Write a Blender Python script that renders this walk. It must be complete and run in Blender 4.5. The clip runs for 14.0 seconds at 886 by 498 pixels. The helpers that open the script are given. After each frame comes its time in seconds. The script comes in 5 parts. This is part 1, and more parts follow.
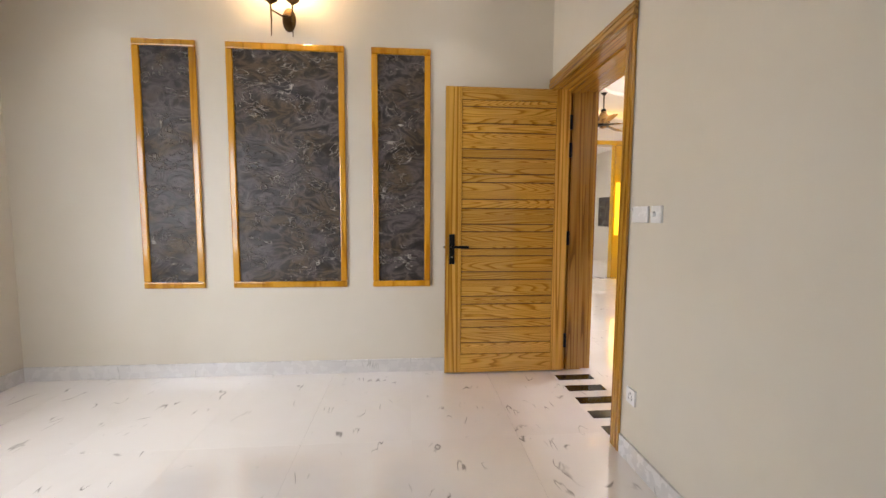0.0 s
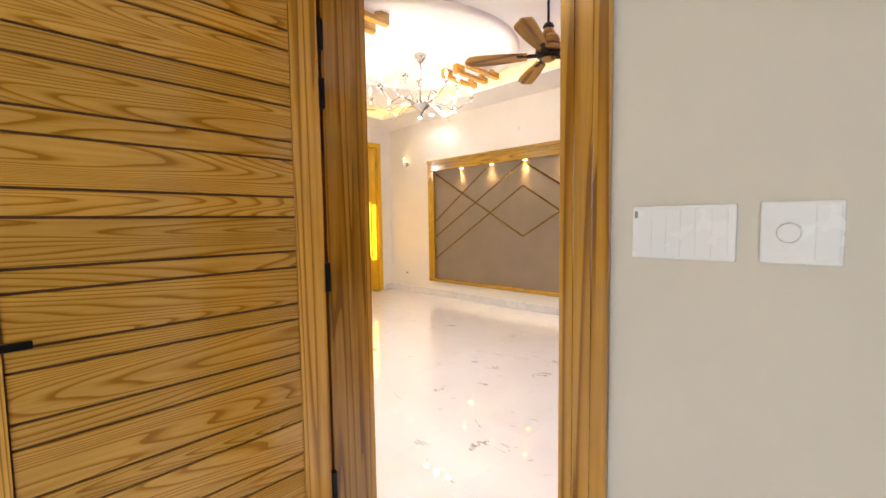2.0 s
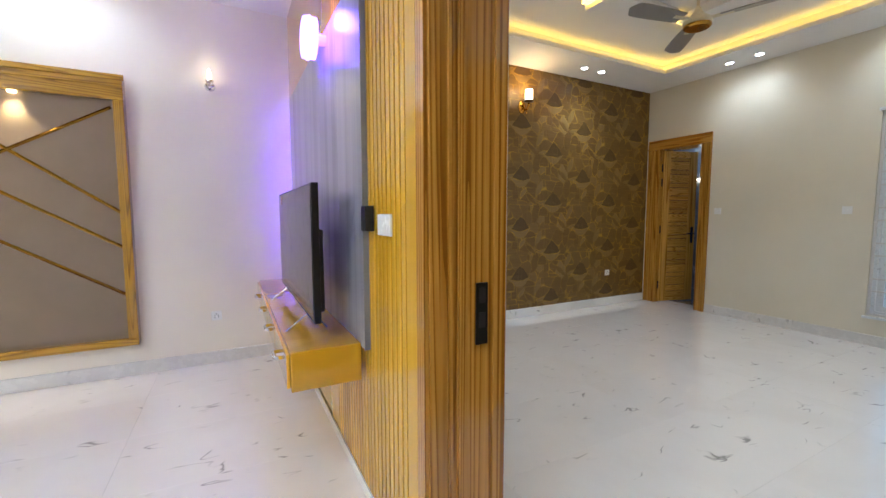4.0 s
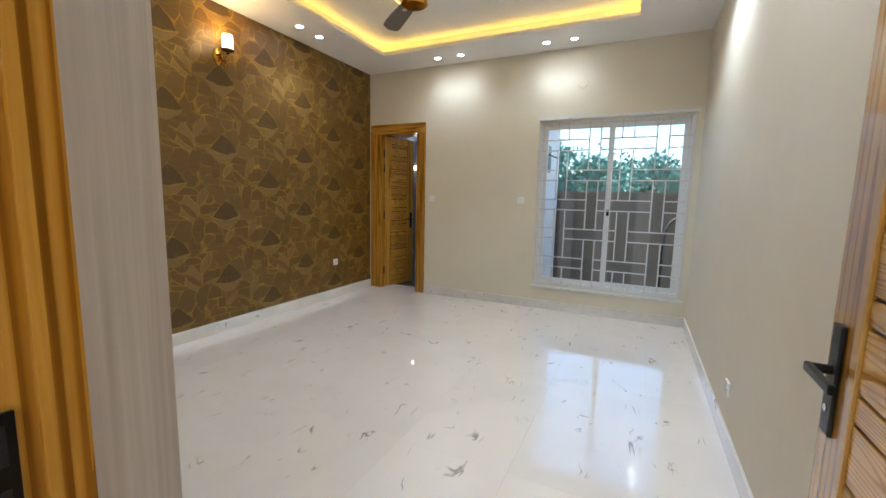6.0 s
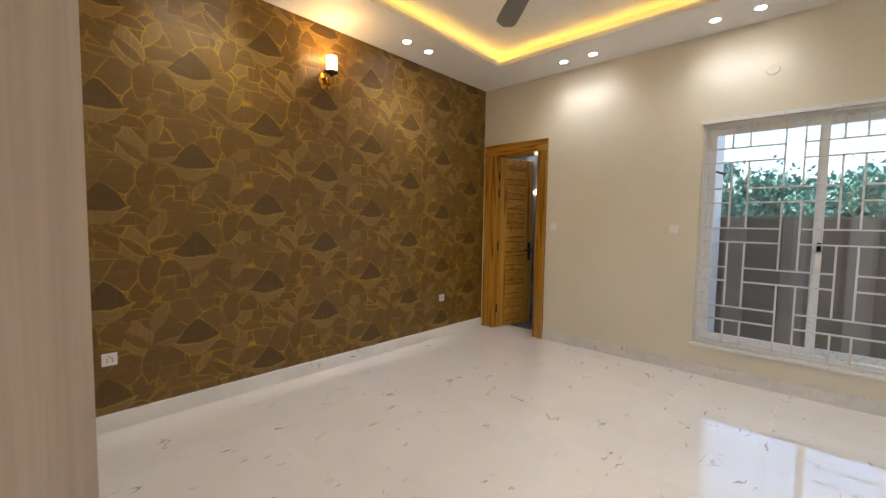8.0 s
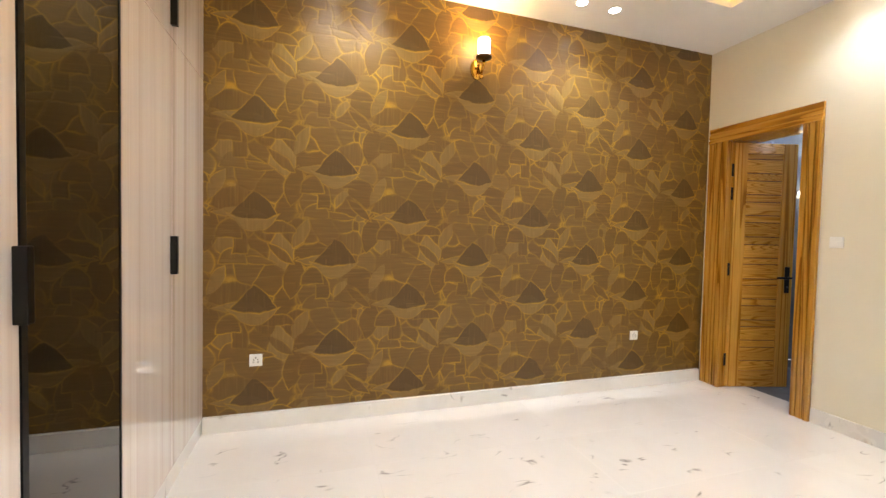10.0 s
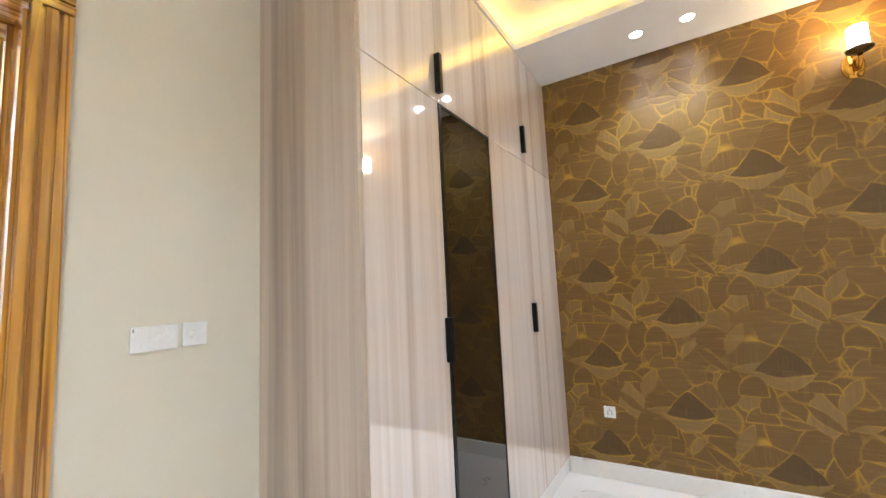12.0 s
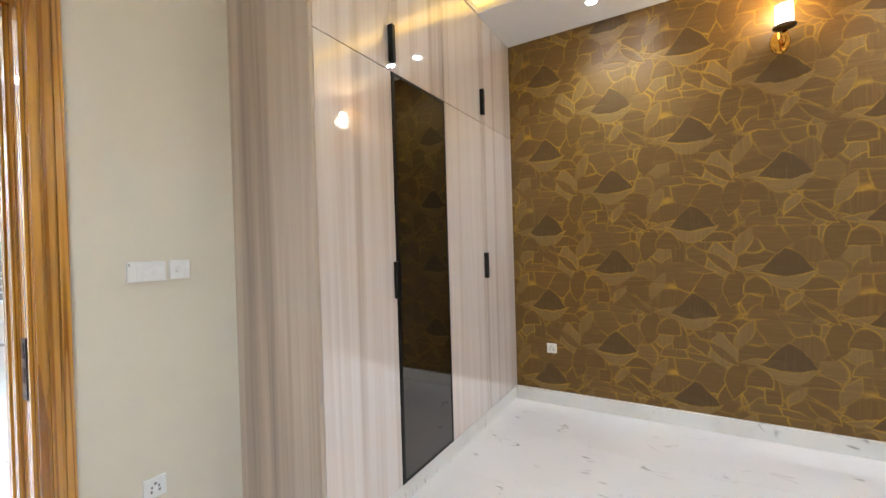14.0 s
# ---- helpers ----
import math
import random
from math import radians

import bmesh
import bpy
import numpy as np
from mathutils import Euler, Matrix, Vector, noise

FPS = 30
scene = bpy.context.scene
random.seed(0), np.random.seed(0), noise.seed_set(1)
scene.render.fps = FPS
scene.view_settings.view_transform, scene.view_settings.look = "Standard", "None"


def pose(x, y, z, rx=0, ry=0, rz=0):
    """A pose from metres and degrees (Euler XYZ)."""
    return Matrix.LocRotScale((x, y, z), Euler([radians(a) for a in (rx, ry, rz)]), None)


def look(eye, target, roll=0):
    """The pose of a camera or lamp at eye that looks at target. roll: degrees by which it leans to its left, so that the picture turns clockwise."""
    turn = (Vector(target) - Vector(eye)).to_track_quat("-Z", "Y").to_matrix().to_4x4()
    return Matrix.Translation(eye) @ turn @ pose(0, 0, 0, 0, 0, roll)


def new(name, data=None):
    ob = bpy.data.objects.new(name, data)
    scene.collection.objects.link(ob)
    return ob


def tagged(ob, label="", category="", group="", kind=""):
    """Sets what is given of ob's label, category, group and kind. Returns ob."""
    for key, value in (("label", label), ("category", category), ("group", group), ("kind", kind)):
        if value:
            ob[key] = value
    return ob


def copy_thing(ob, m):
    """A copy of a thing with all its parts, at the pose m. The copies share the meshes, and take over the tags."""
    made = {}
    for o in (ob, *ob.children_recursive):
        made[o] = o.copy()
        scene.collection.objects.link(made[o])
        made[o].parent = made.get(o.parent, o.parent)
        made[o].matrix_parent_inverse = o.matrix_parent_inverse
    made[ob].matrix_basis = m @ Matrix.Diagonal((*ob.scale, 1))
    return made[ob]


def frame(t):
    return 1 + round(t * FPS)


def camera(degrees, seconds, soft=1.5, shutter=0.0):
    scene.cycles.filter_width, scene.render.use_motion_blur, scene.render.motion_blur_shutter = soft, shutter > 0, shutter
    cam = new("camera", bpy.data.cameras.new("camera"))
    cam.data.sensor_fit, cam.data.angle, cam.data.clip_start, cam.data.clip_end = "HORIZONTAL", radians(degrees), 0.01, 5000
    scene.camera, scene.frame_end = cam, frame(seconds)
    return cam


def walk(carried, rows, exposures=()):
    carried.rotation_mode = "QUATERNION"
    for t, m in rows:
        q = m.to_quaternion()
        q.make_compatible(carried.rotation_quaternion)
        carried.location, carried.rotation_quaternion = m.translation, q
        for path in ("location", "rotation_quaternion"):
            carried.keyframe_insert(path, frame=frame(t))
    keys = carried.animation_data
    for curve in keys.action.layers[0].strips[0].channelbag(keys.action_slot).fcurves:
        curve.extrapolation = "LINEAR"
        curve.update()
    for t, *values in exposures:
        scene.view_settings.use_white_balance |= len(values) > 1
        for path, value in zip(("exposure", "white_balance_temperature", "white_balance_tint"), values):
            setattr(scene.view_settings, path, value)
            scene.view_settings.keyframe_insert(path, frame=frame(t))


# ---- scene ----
cam = camera(95.0, 14.0)
EXPOSURES = ((0.0, 2.85, 7100, 18), (1.0, 2.9, 7200, 18), (2.0, 2.95, 7000, 16), (2.5, 2.75, 6900, 14), (3.5, 2.7, 5600, 8), (4.2, 3.0, 5500, 7), (6.5, 3.05, 6050, 8), (8.0, 3.05, 6500, 13),
             (10.5, 4.15, 6250, 10), (11.0, 4.15, 5750, 8), (11.5, 4.1, 5450, 8), (12.5, 3.8, 5600, 10), (14.0, 3.7, 5550, 9))
PATH = [
    (0, (0.317, 0.138, 1.248), (0.484, 2.124, 1.08), 0.3),
    (0.5, (0.351, 0.577, 1.257), (0.87, 2.503, 1.111), 0.1),
    (1, (0.424, 1.02, 1.27), (1.241, 2.841, 1.144), -0.3),
    (1.5, (0.622, 1.447, 1.284), (1.727, 3.109, 1.145), -1.0),
    (2, (0.764, 1.852, 1.275), (2.202, 3.236, 1.139), -0.8),
    (2.5, (0.984, 2.193, 1.275), (2.729, 3.161, 1.137), -0.8),
    (3, (1.251, 2.433, 1.27), (3.212, 2.792, 1.112), -0.5),
    (3.5, (1.543, 2.555, 1.247), (3.513, 2.246, 1.087), -0.3),
    (4, (1.776, 2.532, 1.266), (3.544, 1.612, 1.096), -0.1),
    (4.2, (1.888, 2.491, 1.265), (3.517, 1.343, 1.095), 0.1),
    (6.3, (2.242, 1.920, 1.314), (3.089, 0.125, 1.063), 1.3),
    (6.5, (2.286, 1.864, 1.310), (3.146, 0.075, 1.064), 1.1),
    (7, (2.370, 1.692, 1.338), (3.306, -0.062, 1.119), 1.5),
    (7.5, (2.460, 1.507, 1.331), (3.602, -0.128, 1.175), 1.1),
    (8, (2.523, 1.340, 1.333), (3.877, -0.126, 1.201), 0.9),
    (10.5, (2.879, 0.506, 1.280), (4.876, 0.409, 1.238), 0.4),
    (11, (2.828, 0.550, 1.320), (4.752, 1.095, 1.325), -1.3),
    (11.5, (2.681, 0.431, 1.326), (4.446, 1.363, 1.448), -2.5),
    (12, (2.563, 0.315, 1.344), (4.256, 1.357, 1.560), -2.7),
    (12.5, (2.469, 0.109, 1.358), (4.125, 1.202, 1.610), -2.5),
    (13, (2.428, 0.001, 1.363), (4.082, 1.104, 1.578), -2.5),
    (13.5, (2.423, -0.019, 1.342), (4.093, 1.074, 1.461), -2.3),
    (14, (2.416, -0.025, 1.311), (4.135, 0.997, 1.297), -1.7),
]
walk(cam, [(t, look(eye, target, roll)) for t, eye, target, roll in PATH], EXPOSURES)
SKY_STRENGTH, DAY_A = 0.05, 5.3
SPOT_A, SPOT_B, SPOT_L, PIN, VIOLET, CHAND, COVE = 1.6, 2.45, 0.65, 3.0, 0.7, 4.5, 0.75
FILL_W, SIT = 15, 4


# ---- world and large lights ----
world = bpy.data.worlds.new("world")
scene.world = world
world.use_nodes = True
sky = world.node_tree.nodes.new("ShaderNodeTexSky")
sky.sky_type = 'NISHITA'
sky.sun_disc = False
sky.dust_density, sky.air_density = 1.0, 1.0
sky.sun_elevation, sky.sun_rotation = radians(55), radians(90)
world.node_tree.links.new(sky.outputs[0], world.node_tree.nodes["Background"].inputs[0])
world.node_tree.nodes["Background"].inputs[1].default_value = SKY_STRENGTH

sun_data = bpy.data.lights.new("sun", 'SUN')
sun_data.energy, sun_data.angle, sun_data.color = 2.0, radians(3), (1.0, 0.95, 0.88)
sun = new("sun", sun_data)
sun.matrix_world = look((0, 0, 20), (-10, 0.3, 6))


def lamp_area(name, m, sx, sy, power, color):
    d = bpy.data.lights.new(name, 'AREA')
    d.shape, d.size, d.size_y, d.energy, d.color = 'RECTANGLE', sx, sy, power, color
    ob = new(name, d)
    ob.matrix_world = m
    return ob


def lamp_spot(x, y, z, power, color=(0.92, 0.97, 1.0), angle=95, target=None, blend=1.0):
    d = bpy.data.lights.new("downlight_lamp", 'SPOT')
    d.energy, d.color, d.spot_size, d.spot_blend, d.shadow_soft_size = power, color, radians(angle), blend, 0.035
    ob = new("downlight_lamp", d)
    ob.matrix_world = look((x, y, z), target or (x, y + 0.001, 0))
    return ob


def lamp_point(name, p, power, color, size=0.03):
    d = bpy.data.lights.new(name, 'POINT')
    d.energy, d.color, d.shadow_soft_size = power, color, size
    ob = new(name, d)
    ob.location = p
    return ob


# daylight in the window openings
day = lamp_area("daylight_bedroom_west", look((-2.60, 0.9, 1.4), (-1.2, 2.35, 0.65)), 1.7, 1.5, DAY_A, (0.82, 0.91, 1.0))
day.data.spread = radians(125)

# ---- materials ----


def lin(h):
    c = [int(h[i:i + 2], 16) / 255 for i in (0, 2, 4)]
    return tuple(v / 12.92 if v <= 0.04045 else ((v + 0.055) / 1.055) ** 2.4 for v in c) + (1.0,)


class Mat:
    """A small wrapper that makes node materials short to write."""

    def __init__(self, name, rough=0.5, metal=0.0, color=(0.8, 0.8, 0.8, 1)):
        self.m = bpy.data.materials.new(name)
        self.m.use_nodes = True
        self.t = self.m.node_tree
        self.b = self.t.nodes["Principled BSDF"]
        self.b.inputs["Roughness"].default_value = rough
        self.b.inputs["Metallic"].default_value = metal
        self.b.inputs["Base Color"].default_value = color

    def node(self, kind, **kw):
        n = self.t.nodes.new(kind)
        for k, v in kw.items():
            if k == "op":
                n.operation = v
            elif k == "feature":
                n.feature = v
            elif k in n.inputs:
                self.put(n.inputs[k], v)
        return n

    def put(self, sock, v):
        if isinstance(v, bpy.types.NodeSocket):
            self.t.links.new(v, sock)
        else:
            sock.default_value = v

    def coord(self, scale=(1, 1, 1), vary=0.0, rot=(0, 0, 0)):
        c = self.t.nodes.new("ShaderNodeTexCoord").outputs["Object"]
        if vary:
            r = self.t.nodes.new("ShaderNodeObjectInfo").outputs["Random"]
            k = self.math('MULTIPLY', r, vary)
            v = self.t.nodes.new("ShaderNodeCombineXYZ")
            for a, f in zip("XYZ", (1.0, 1.7, 2.3)):
                self.t.links.new(self.math('MULTIPLY', k, f), v.inputs[a])
            add = self.t.nodes.new("ShaderNodeVectorMath")
            add.operation = 'ADD'
            self.t.links.new(c, add.inputs[0])
            self.t.links.new(v.outputs[0], add.inputs[1])
            c = add.outputs[0]
        mp = self.t.nodes.new("ShaderNodeMapping")
        mp.inputs["Scale"].default_value = scale
        mp.inputs["Rotation"].default_value = rot
        self.t.links.new(c, mp.inputs["Vector"])
        return mp.outputs[0]

    def noise(self, vec, scale, detail=3.0, rough=0.55, distortion=0.0):
        n = self.node("ShaderNodeTexNoise", Vector=vec, Scale=scale, Detail=detail, Roughness=rough, Distortion=distortion)
        return n.outputs["Fac"]

    def math(self, op, a, b=0.5, c=None):
        n = self.t.nodes.new("ShaderNodeMath")
        n.operation = op
        self.put(n.inputs[0], a)
        self.put(n.inputs[1], b)
        if c is not None:
            self.put(n.inputs[2], c)
        return n.outputs[0]

    def ramp(self, fac, stops):
        n = self.t.nodes.new("ShaderNodeValToRGB")
        el = n.color_ramp.elements
        while len(el) < len(stops):
            el.new(0.5)
        for e, (p, c) in zip(el, stops):
            e.position = p
            e.color = c if len(c) == 4 else (*c, 1)
        self.t.links.new(fac, n.inputs[0])
        return n.outputs[0]

    def mix(self, fac, a, b):
        n = self.t.nodes.new("ShaderNodeMix")
        n.data_type = 'RGBA'
        self.put(n.inputs[0], fac)
        self.put(n.inputs[6], a)
        self.put(n.inputs[7], b)
        return n.outputs[2]

    def bump(self, height, strength=0.2, distance=0.002):
        n = self.node("ShaderNodeBump", Height=height, Strength=strength, Distance=distance)
        self.t.links.new(n.outputs[0], self.b.inputs["Normal"])

    def base(self, c):
        self.put(self.b.inputs["Base Color"], c)

    def rough(self, v):
        self.put(self.b.inputs["Roughness"], v)


def paint(name, a, b, rough=0.55):
    m = Mat(name, rough)
    v = m.coord()
    n = m.noise(v, 1.3, 4)
    m.base(m.mix(m.ramp(n, [(0.3, (0, 0, 0)), (0.7, (1, 1, 1))]), a, b))
    f = m.noise(v, 160, 3)
    g = m.noise(v, 9, 3)
    m.bump(m.math('ADD', f, m.math('MULTIPLY', g, 1.5)), 0.12, 0.001)
    m.rough(m.ramp(g, [(0.3, (rough - 0.06,) * 3), (0.7, (rough + 0.06,) * 3)]))
    return m.m


def wood(name, axis, light, mid, dark, rough=0.16, vary=7.0, rings=20.0, across=6.5, along=0.42):
    """Varnished softwood whose cathedral grain runs along one axis."""
    m = Mat(name, rough)
    sc = [across] * 3
    sc[axis] = along
    v = m.coord(tuple(sc), vary)
    n = m.noise(v, 1.0, 1.5, 0.45, 0.25)
    w = m.math('FRACT', m.math('MULTIPLY', n, rings))
    deep = tuple(0.9 * p + 0.1 * q for p, q in zip(dark, mid))
    line = m.ramp(w, [(0.0, mid), (0.12, light), (0.52, light), (0.74, mid), (0.88, deep), (1.0, deep)])
    sc2 = [90, 90, 90]
    sc2[axis] = 3.0
    fine = m.noise(m.coord(tuple(sc2), vary), 1.0, 3)
    col = m.mix(m.ramp(fine, [(0.35, (0, 0, 0)), (0.75, (0.45, 0.45, 0.45))]), line, dark)
    r = m.t.nodes.new("ShaderNodeObjectInfo").outputs["Random"]
    hsv = m.node("ShaderNodeHueSaturation", Color=col, Value=m.math('MULTIPLY_ADD', r, 0.26, 0.74))
    m.base(hsv.outputs[0])
    m.bump(m.math('ADD', fine, w), 0.06, 0.0006)
    m.b.inputs["Coat Weight"].default_value = 0.6
    m.b.inputs["Coat Roughness"].default_value = 0.06
    return m.m


def plain(name, color, rough=0.4, metal=0.0, grain=60, amount=0.12):
    m = Mat(name, rough, metal, color)
    n = m.noise(m.coord(), grain, 3)
    k = 1 - amount
    dark = tuple(c * k for c in color[:3]) + (1,)
    m.base(m.mix(n, color, dark))
    m.rough(m.ramp(n, [(0.3, (max(rough - 0.05, 0.02),) * 3), (0.7, (rough + 0.05,) * 3)]))
    return m.m


def glow(name, color, strength):
    m = Mat(name, 0.4, 0, color)
    m.b.inputs["Emission Color"].default_value = color
    m.b.inputs["Emission Strength"].default_value = strength
    return m.m


def marble(name, light, shade, vein, rough=0.05, vary=13.0, amount=1.0, polish=0.2):
    m = Mat(name, rough)
    v = m.coord((1, 1, 1), vary)
    cloud = m.noise(v, 1.6, 4, 0.6, 0.6)
    col = m.mix(m.ramp(cloud, [(0.42, (0, 0, 0)), (0.72, (0.8, 0.8, 0.8))]), light, shade)
    n = m.noise(m.coord((2.6, 0.9, 1), vary, rot=(0, 0, 0.5)), 3.2, 2.5, 0.5, 0.45)
    d = m.math('ABSOLUTE', m.math('SUBTRACT', n, 0.5))
    line = m.ramp(d, [(0.0, (1, 1, 1)), (0.006, (0.8, 0.8, 0.8)), (0.014, (0.12, 0.12, 0.12)), (0.026, (0, 0, 0))])
    patch = m.noise(m.coord((1, 1, 1), vary * 0.7), 6.5, 1.0, 0.4)
    keep = m.ramp(patch, [(0.60, (0, 0, 0)), (0.70, (1, 1, 1))])
    fac = m.math('MULTIPLY', m.math('MULTIPLY', line, keep), amount)
    m.base(m.mix(fac, col, vein))
    m.b.inputs["Coat Weight"].default_value = polish
    m.b.inputs["Coat IOR"].default_value = 1.85
    m.b.inputs["Coat Roughness"].default_value = 0.01
    m.b.inputs["Specular IOR Level"].default_value = 0.5
    m.rough(m.ramp(m.noise(v, 14, 3), [(0.3, (rough * 0.7,) * 3), (0.8, (rough * 1.6,) * 3)]))
    return m.m


GOLD_L, GOLD_M, GOLD_D = lin("e4b052"), lin("d69f3a"), lin("ac7624")
STAIN_L, STAIN_M, STAIN_D = lin("d09a3e"), lin("bf872a"), lin("8d5a15")
wood_x = wood("varnished_plank_wood", 0, GOLD_L, GOLD_M, GOLD_D, rings=34.0, across=7.0, along=0.55)
stile_wood = wood("varnished_stile_wood", 2, GOLD_L, GOLD_M, lin("a06c20"), rings=12.0, across=9.0, along=0.16)
wood_y = wood("stained_frame_wood_y", 1, STAIN_L, STAIN_M, STAIN_D, rings=12.0, across=9.0, along=0.2)
head_wood = wood("stained_frame_wood_x", 0, STAIN_L, STAIN_M, STAIN_D, rings=12.0, across=9.0, along=0.2)
wood_z = wood("stained_frame_wood_z", 2, STAIN_L, STAIN_M, STAIN_D, rings=12.0, across=10.0, along=0.16)
wood_panel = wood("amber_veneer", 2, lin("e6b428"), lin("dfab1e"), lin("d8a41a"), 0.1, 3.0, 3.0, 3.0, 0.08)
fan_wood = wood("fan_blade_wood", 0, lin("c99a4e"), lin("b07f38"), lin("6f4718"), 0.3, 5.0, 7.0)
frame_y = wood("dark_gold_frame_y", 1, lin("c49628"), lin("b28620"), lin("8a6414"), 0.2)
frame_z = wood("dark_gold_frame_z", 2, lin("c49628"), lin("b28620"), lin("8a6414"), 0.2)
mould_wood = wood("honey_moulding", 2, lin("e2a432"), lin("d89822"), lin("bd7c12"), 0.2, 5.0, 4.0)

paint_cream = paint("pale_cream_paint", lin("dcd5c7"), lin("d6cebe"))
paint_white = paint("warm_white_paint", lin("ece5da"), lin("e6dfd3"))
paint_bed = paint("cream_paint", lin("dfd9c8"), lin("d8d1be"))
paint_ceiling = paint("ceiling_paint", lin("efedea"), lin("e9e7e3"), 0.7)
floor_marble = marble("polished_marble_tile", lin("f3efec"), lin("ebe6e2"), lin("6a6765"), 0.02, amount=0.75, polish=1.0)
skirt_marble = marble("skirting_marble", lin("dedbd8"), lin("d2cfcd"), lin("a8a5a2"), 0.25, 5.0)
skirt_white = marble("white_skirting_marble", lin("f0eeea"), lin("dedad4"), lin("a5a19a"), 0.1, 5.0)
black_granite = plain("black_granite", lin("141414"), 0.06, 0, 220, 0.5)
grout = plain("grout", lin("e6e1dc"), 0.6)
bath_marble = marble("grey_bath_marble", lin("6f737b"), lin("565a62"), lin("b4b8be"), 0.12, 3.0)
black_metal = plain("black_metal", lin("1a1918"), 0.35, 0.6)
bronze = plain("antique_bronze", lin("6b5230"), 0.32, 0.9, 40, 0.5)
brass = plain("polished_brass", lin("d9a441"), 0.18, 1.0, 30, 0.2)
gold_mirror = plain("gold_mirror_strip", lin("8f6e28"), 0.1, 1.0, 12, 0.2)
chrome = plain("chrome", lin("d5d7da"), 0.08, 1.0, 30, 0.08)
white_plastic = plain("white_plastic", lin("eeeeec"), 0.25, 0, 30, 0.03)
grey_plastic = plain("grey_plastic", lin("8a8a88"), 0.4)
white_alu = plain("white_aluminium", lin("e4e7ea"), 0.3, 0.1, 40, 0.05)
grille_paint = plain("grille_white_enamel", lin("dcd9d6"), 0.3, 0.0, 60, 0.08)
tv_black = plain("tv_plastic", lin("101113"), 0.35)
tv_screen = plain("tv_screen", lin("0b0c10"), 0.12, 0, 20, 0.05)
rubber = plain("black_rubber", lin("121212"), 0.6)
ceramic = plain("white_ceramic", lin("efefec"), 0.1, 0, 20, 0.02)

warm_cove = glow("cove_led", (1.0, 0.62, 0.10, 1), COVE)
down_face = glow("downlight_face", (1.0, 0.97, 0.93, 1), 5)
bulb_warm = glow("candle_bulb", (1.0, 0.80, 0.48, 1), 1.3)
bulb_white = glow("crystal_bulb", (0.92, 0.97, 1.0, 1), 2)
shade_glow = glow("frosted_glass_lit", (1.0, 0.83, 0.58, 1), 0.75)
slat_glow = glow("amber_slat_light", (1.0, 0.62, 0.03, 1), 0.27)
disc_glow = glow("round_light_face", (0.30, 0.16, 1.0, 1), 0.9)
violet_glow = glow("violet_led", (0.16, 0.05, 1.0, 1), 3.2)


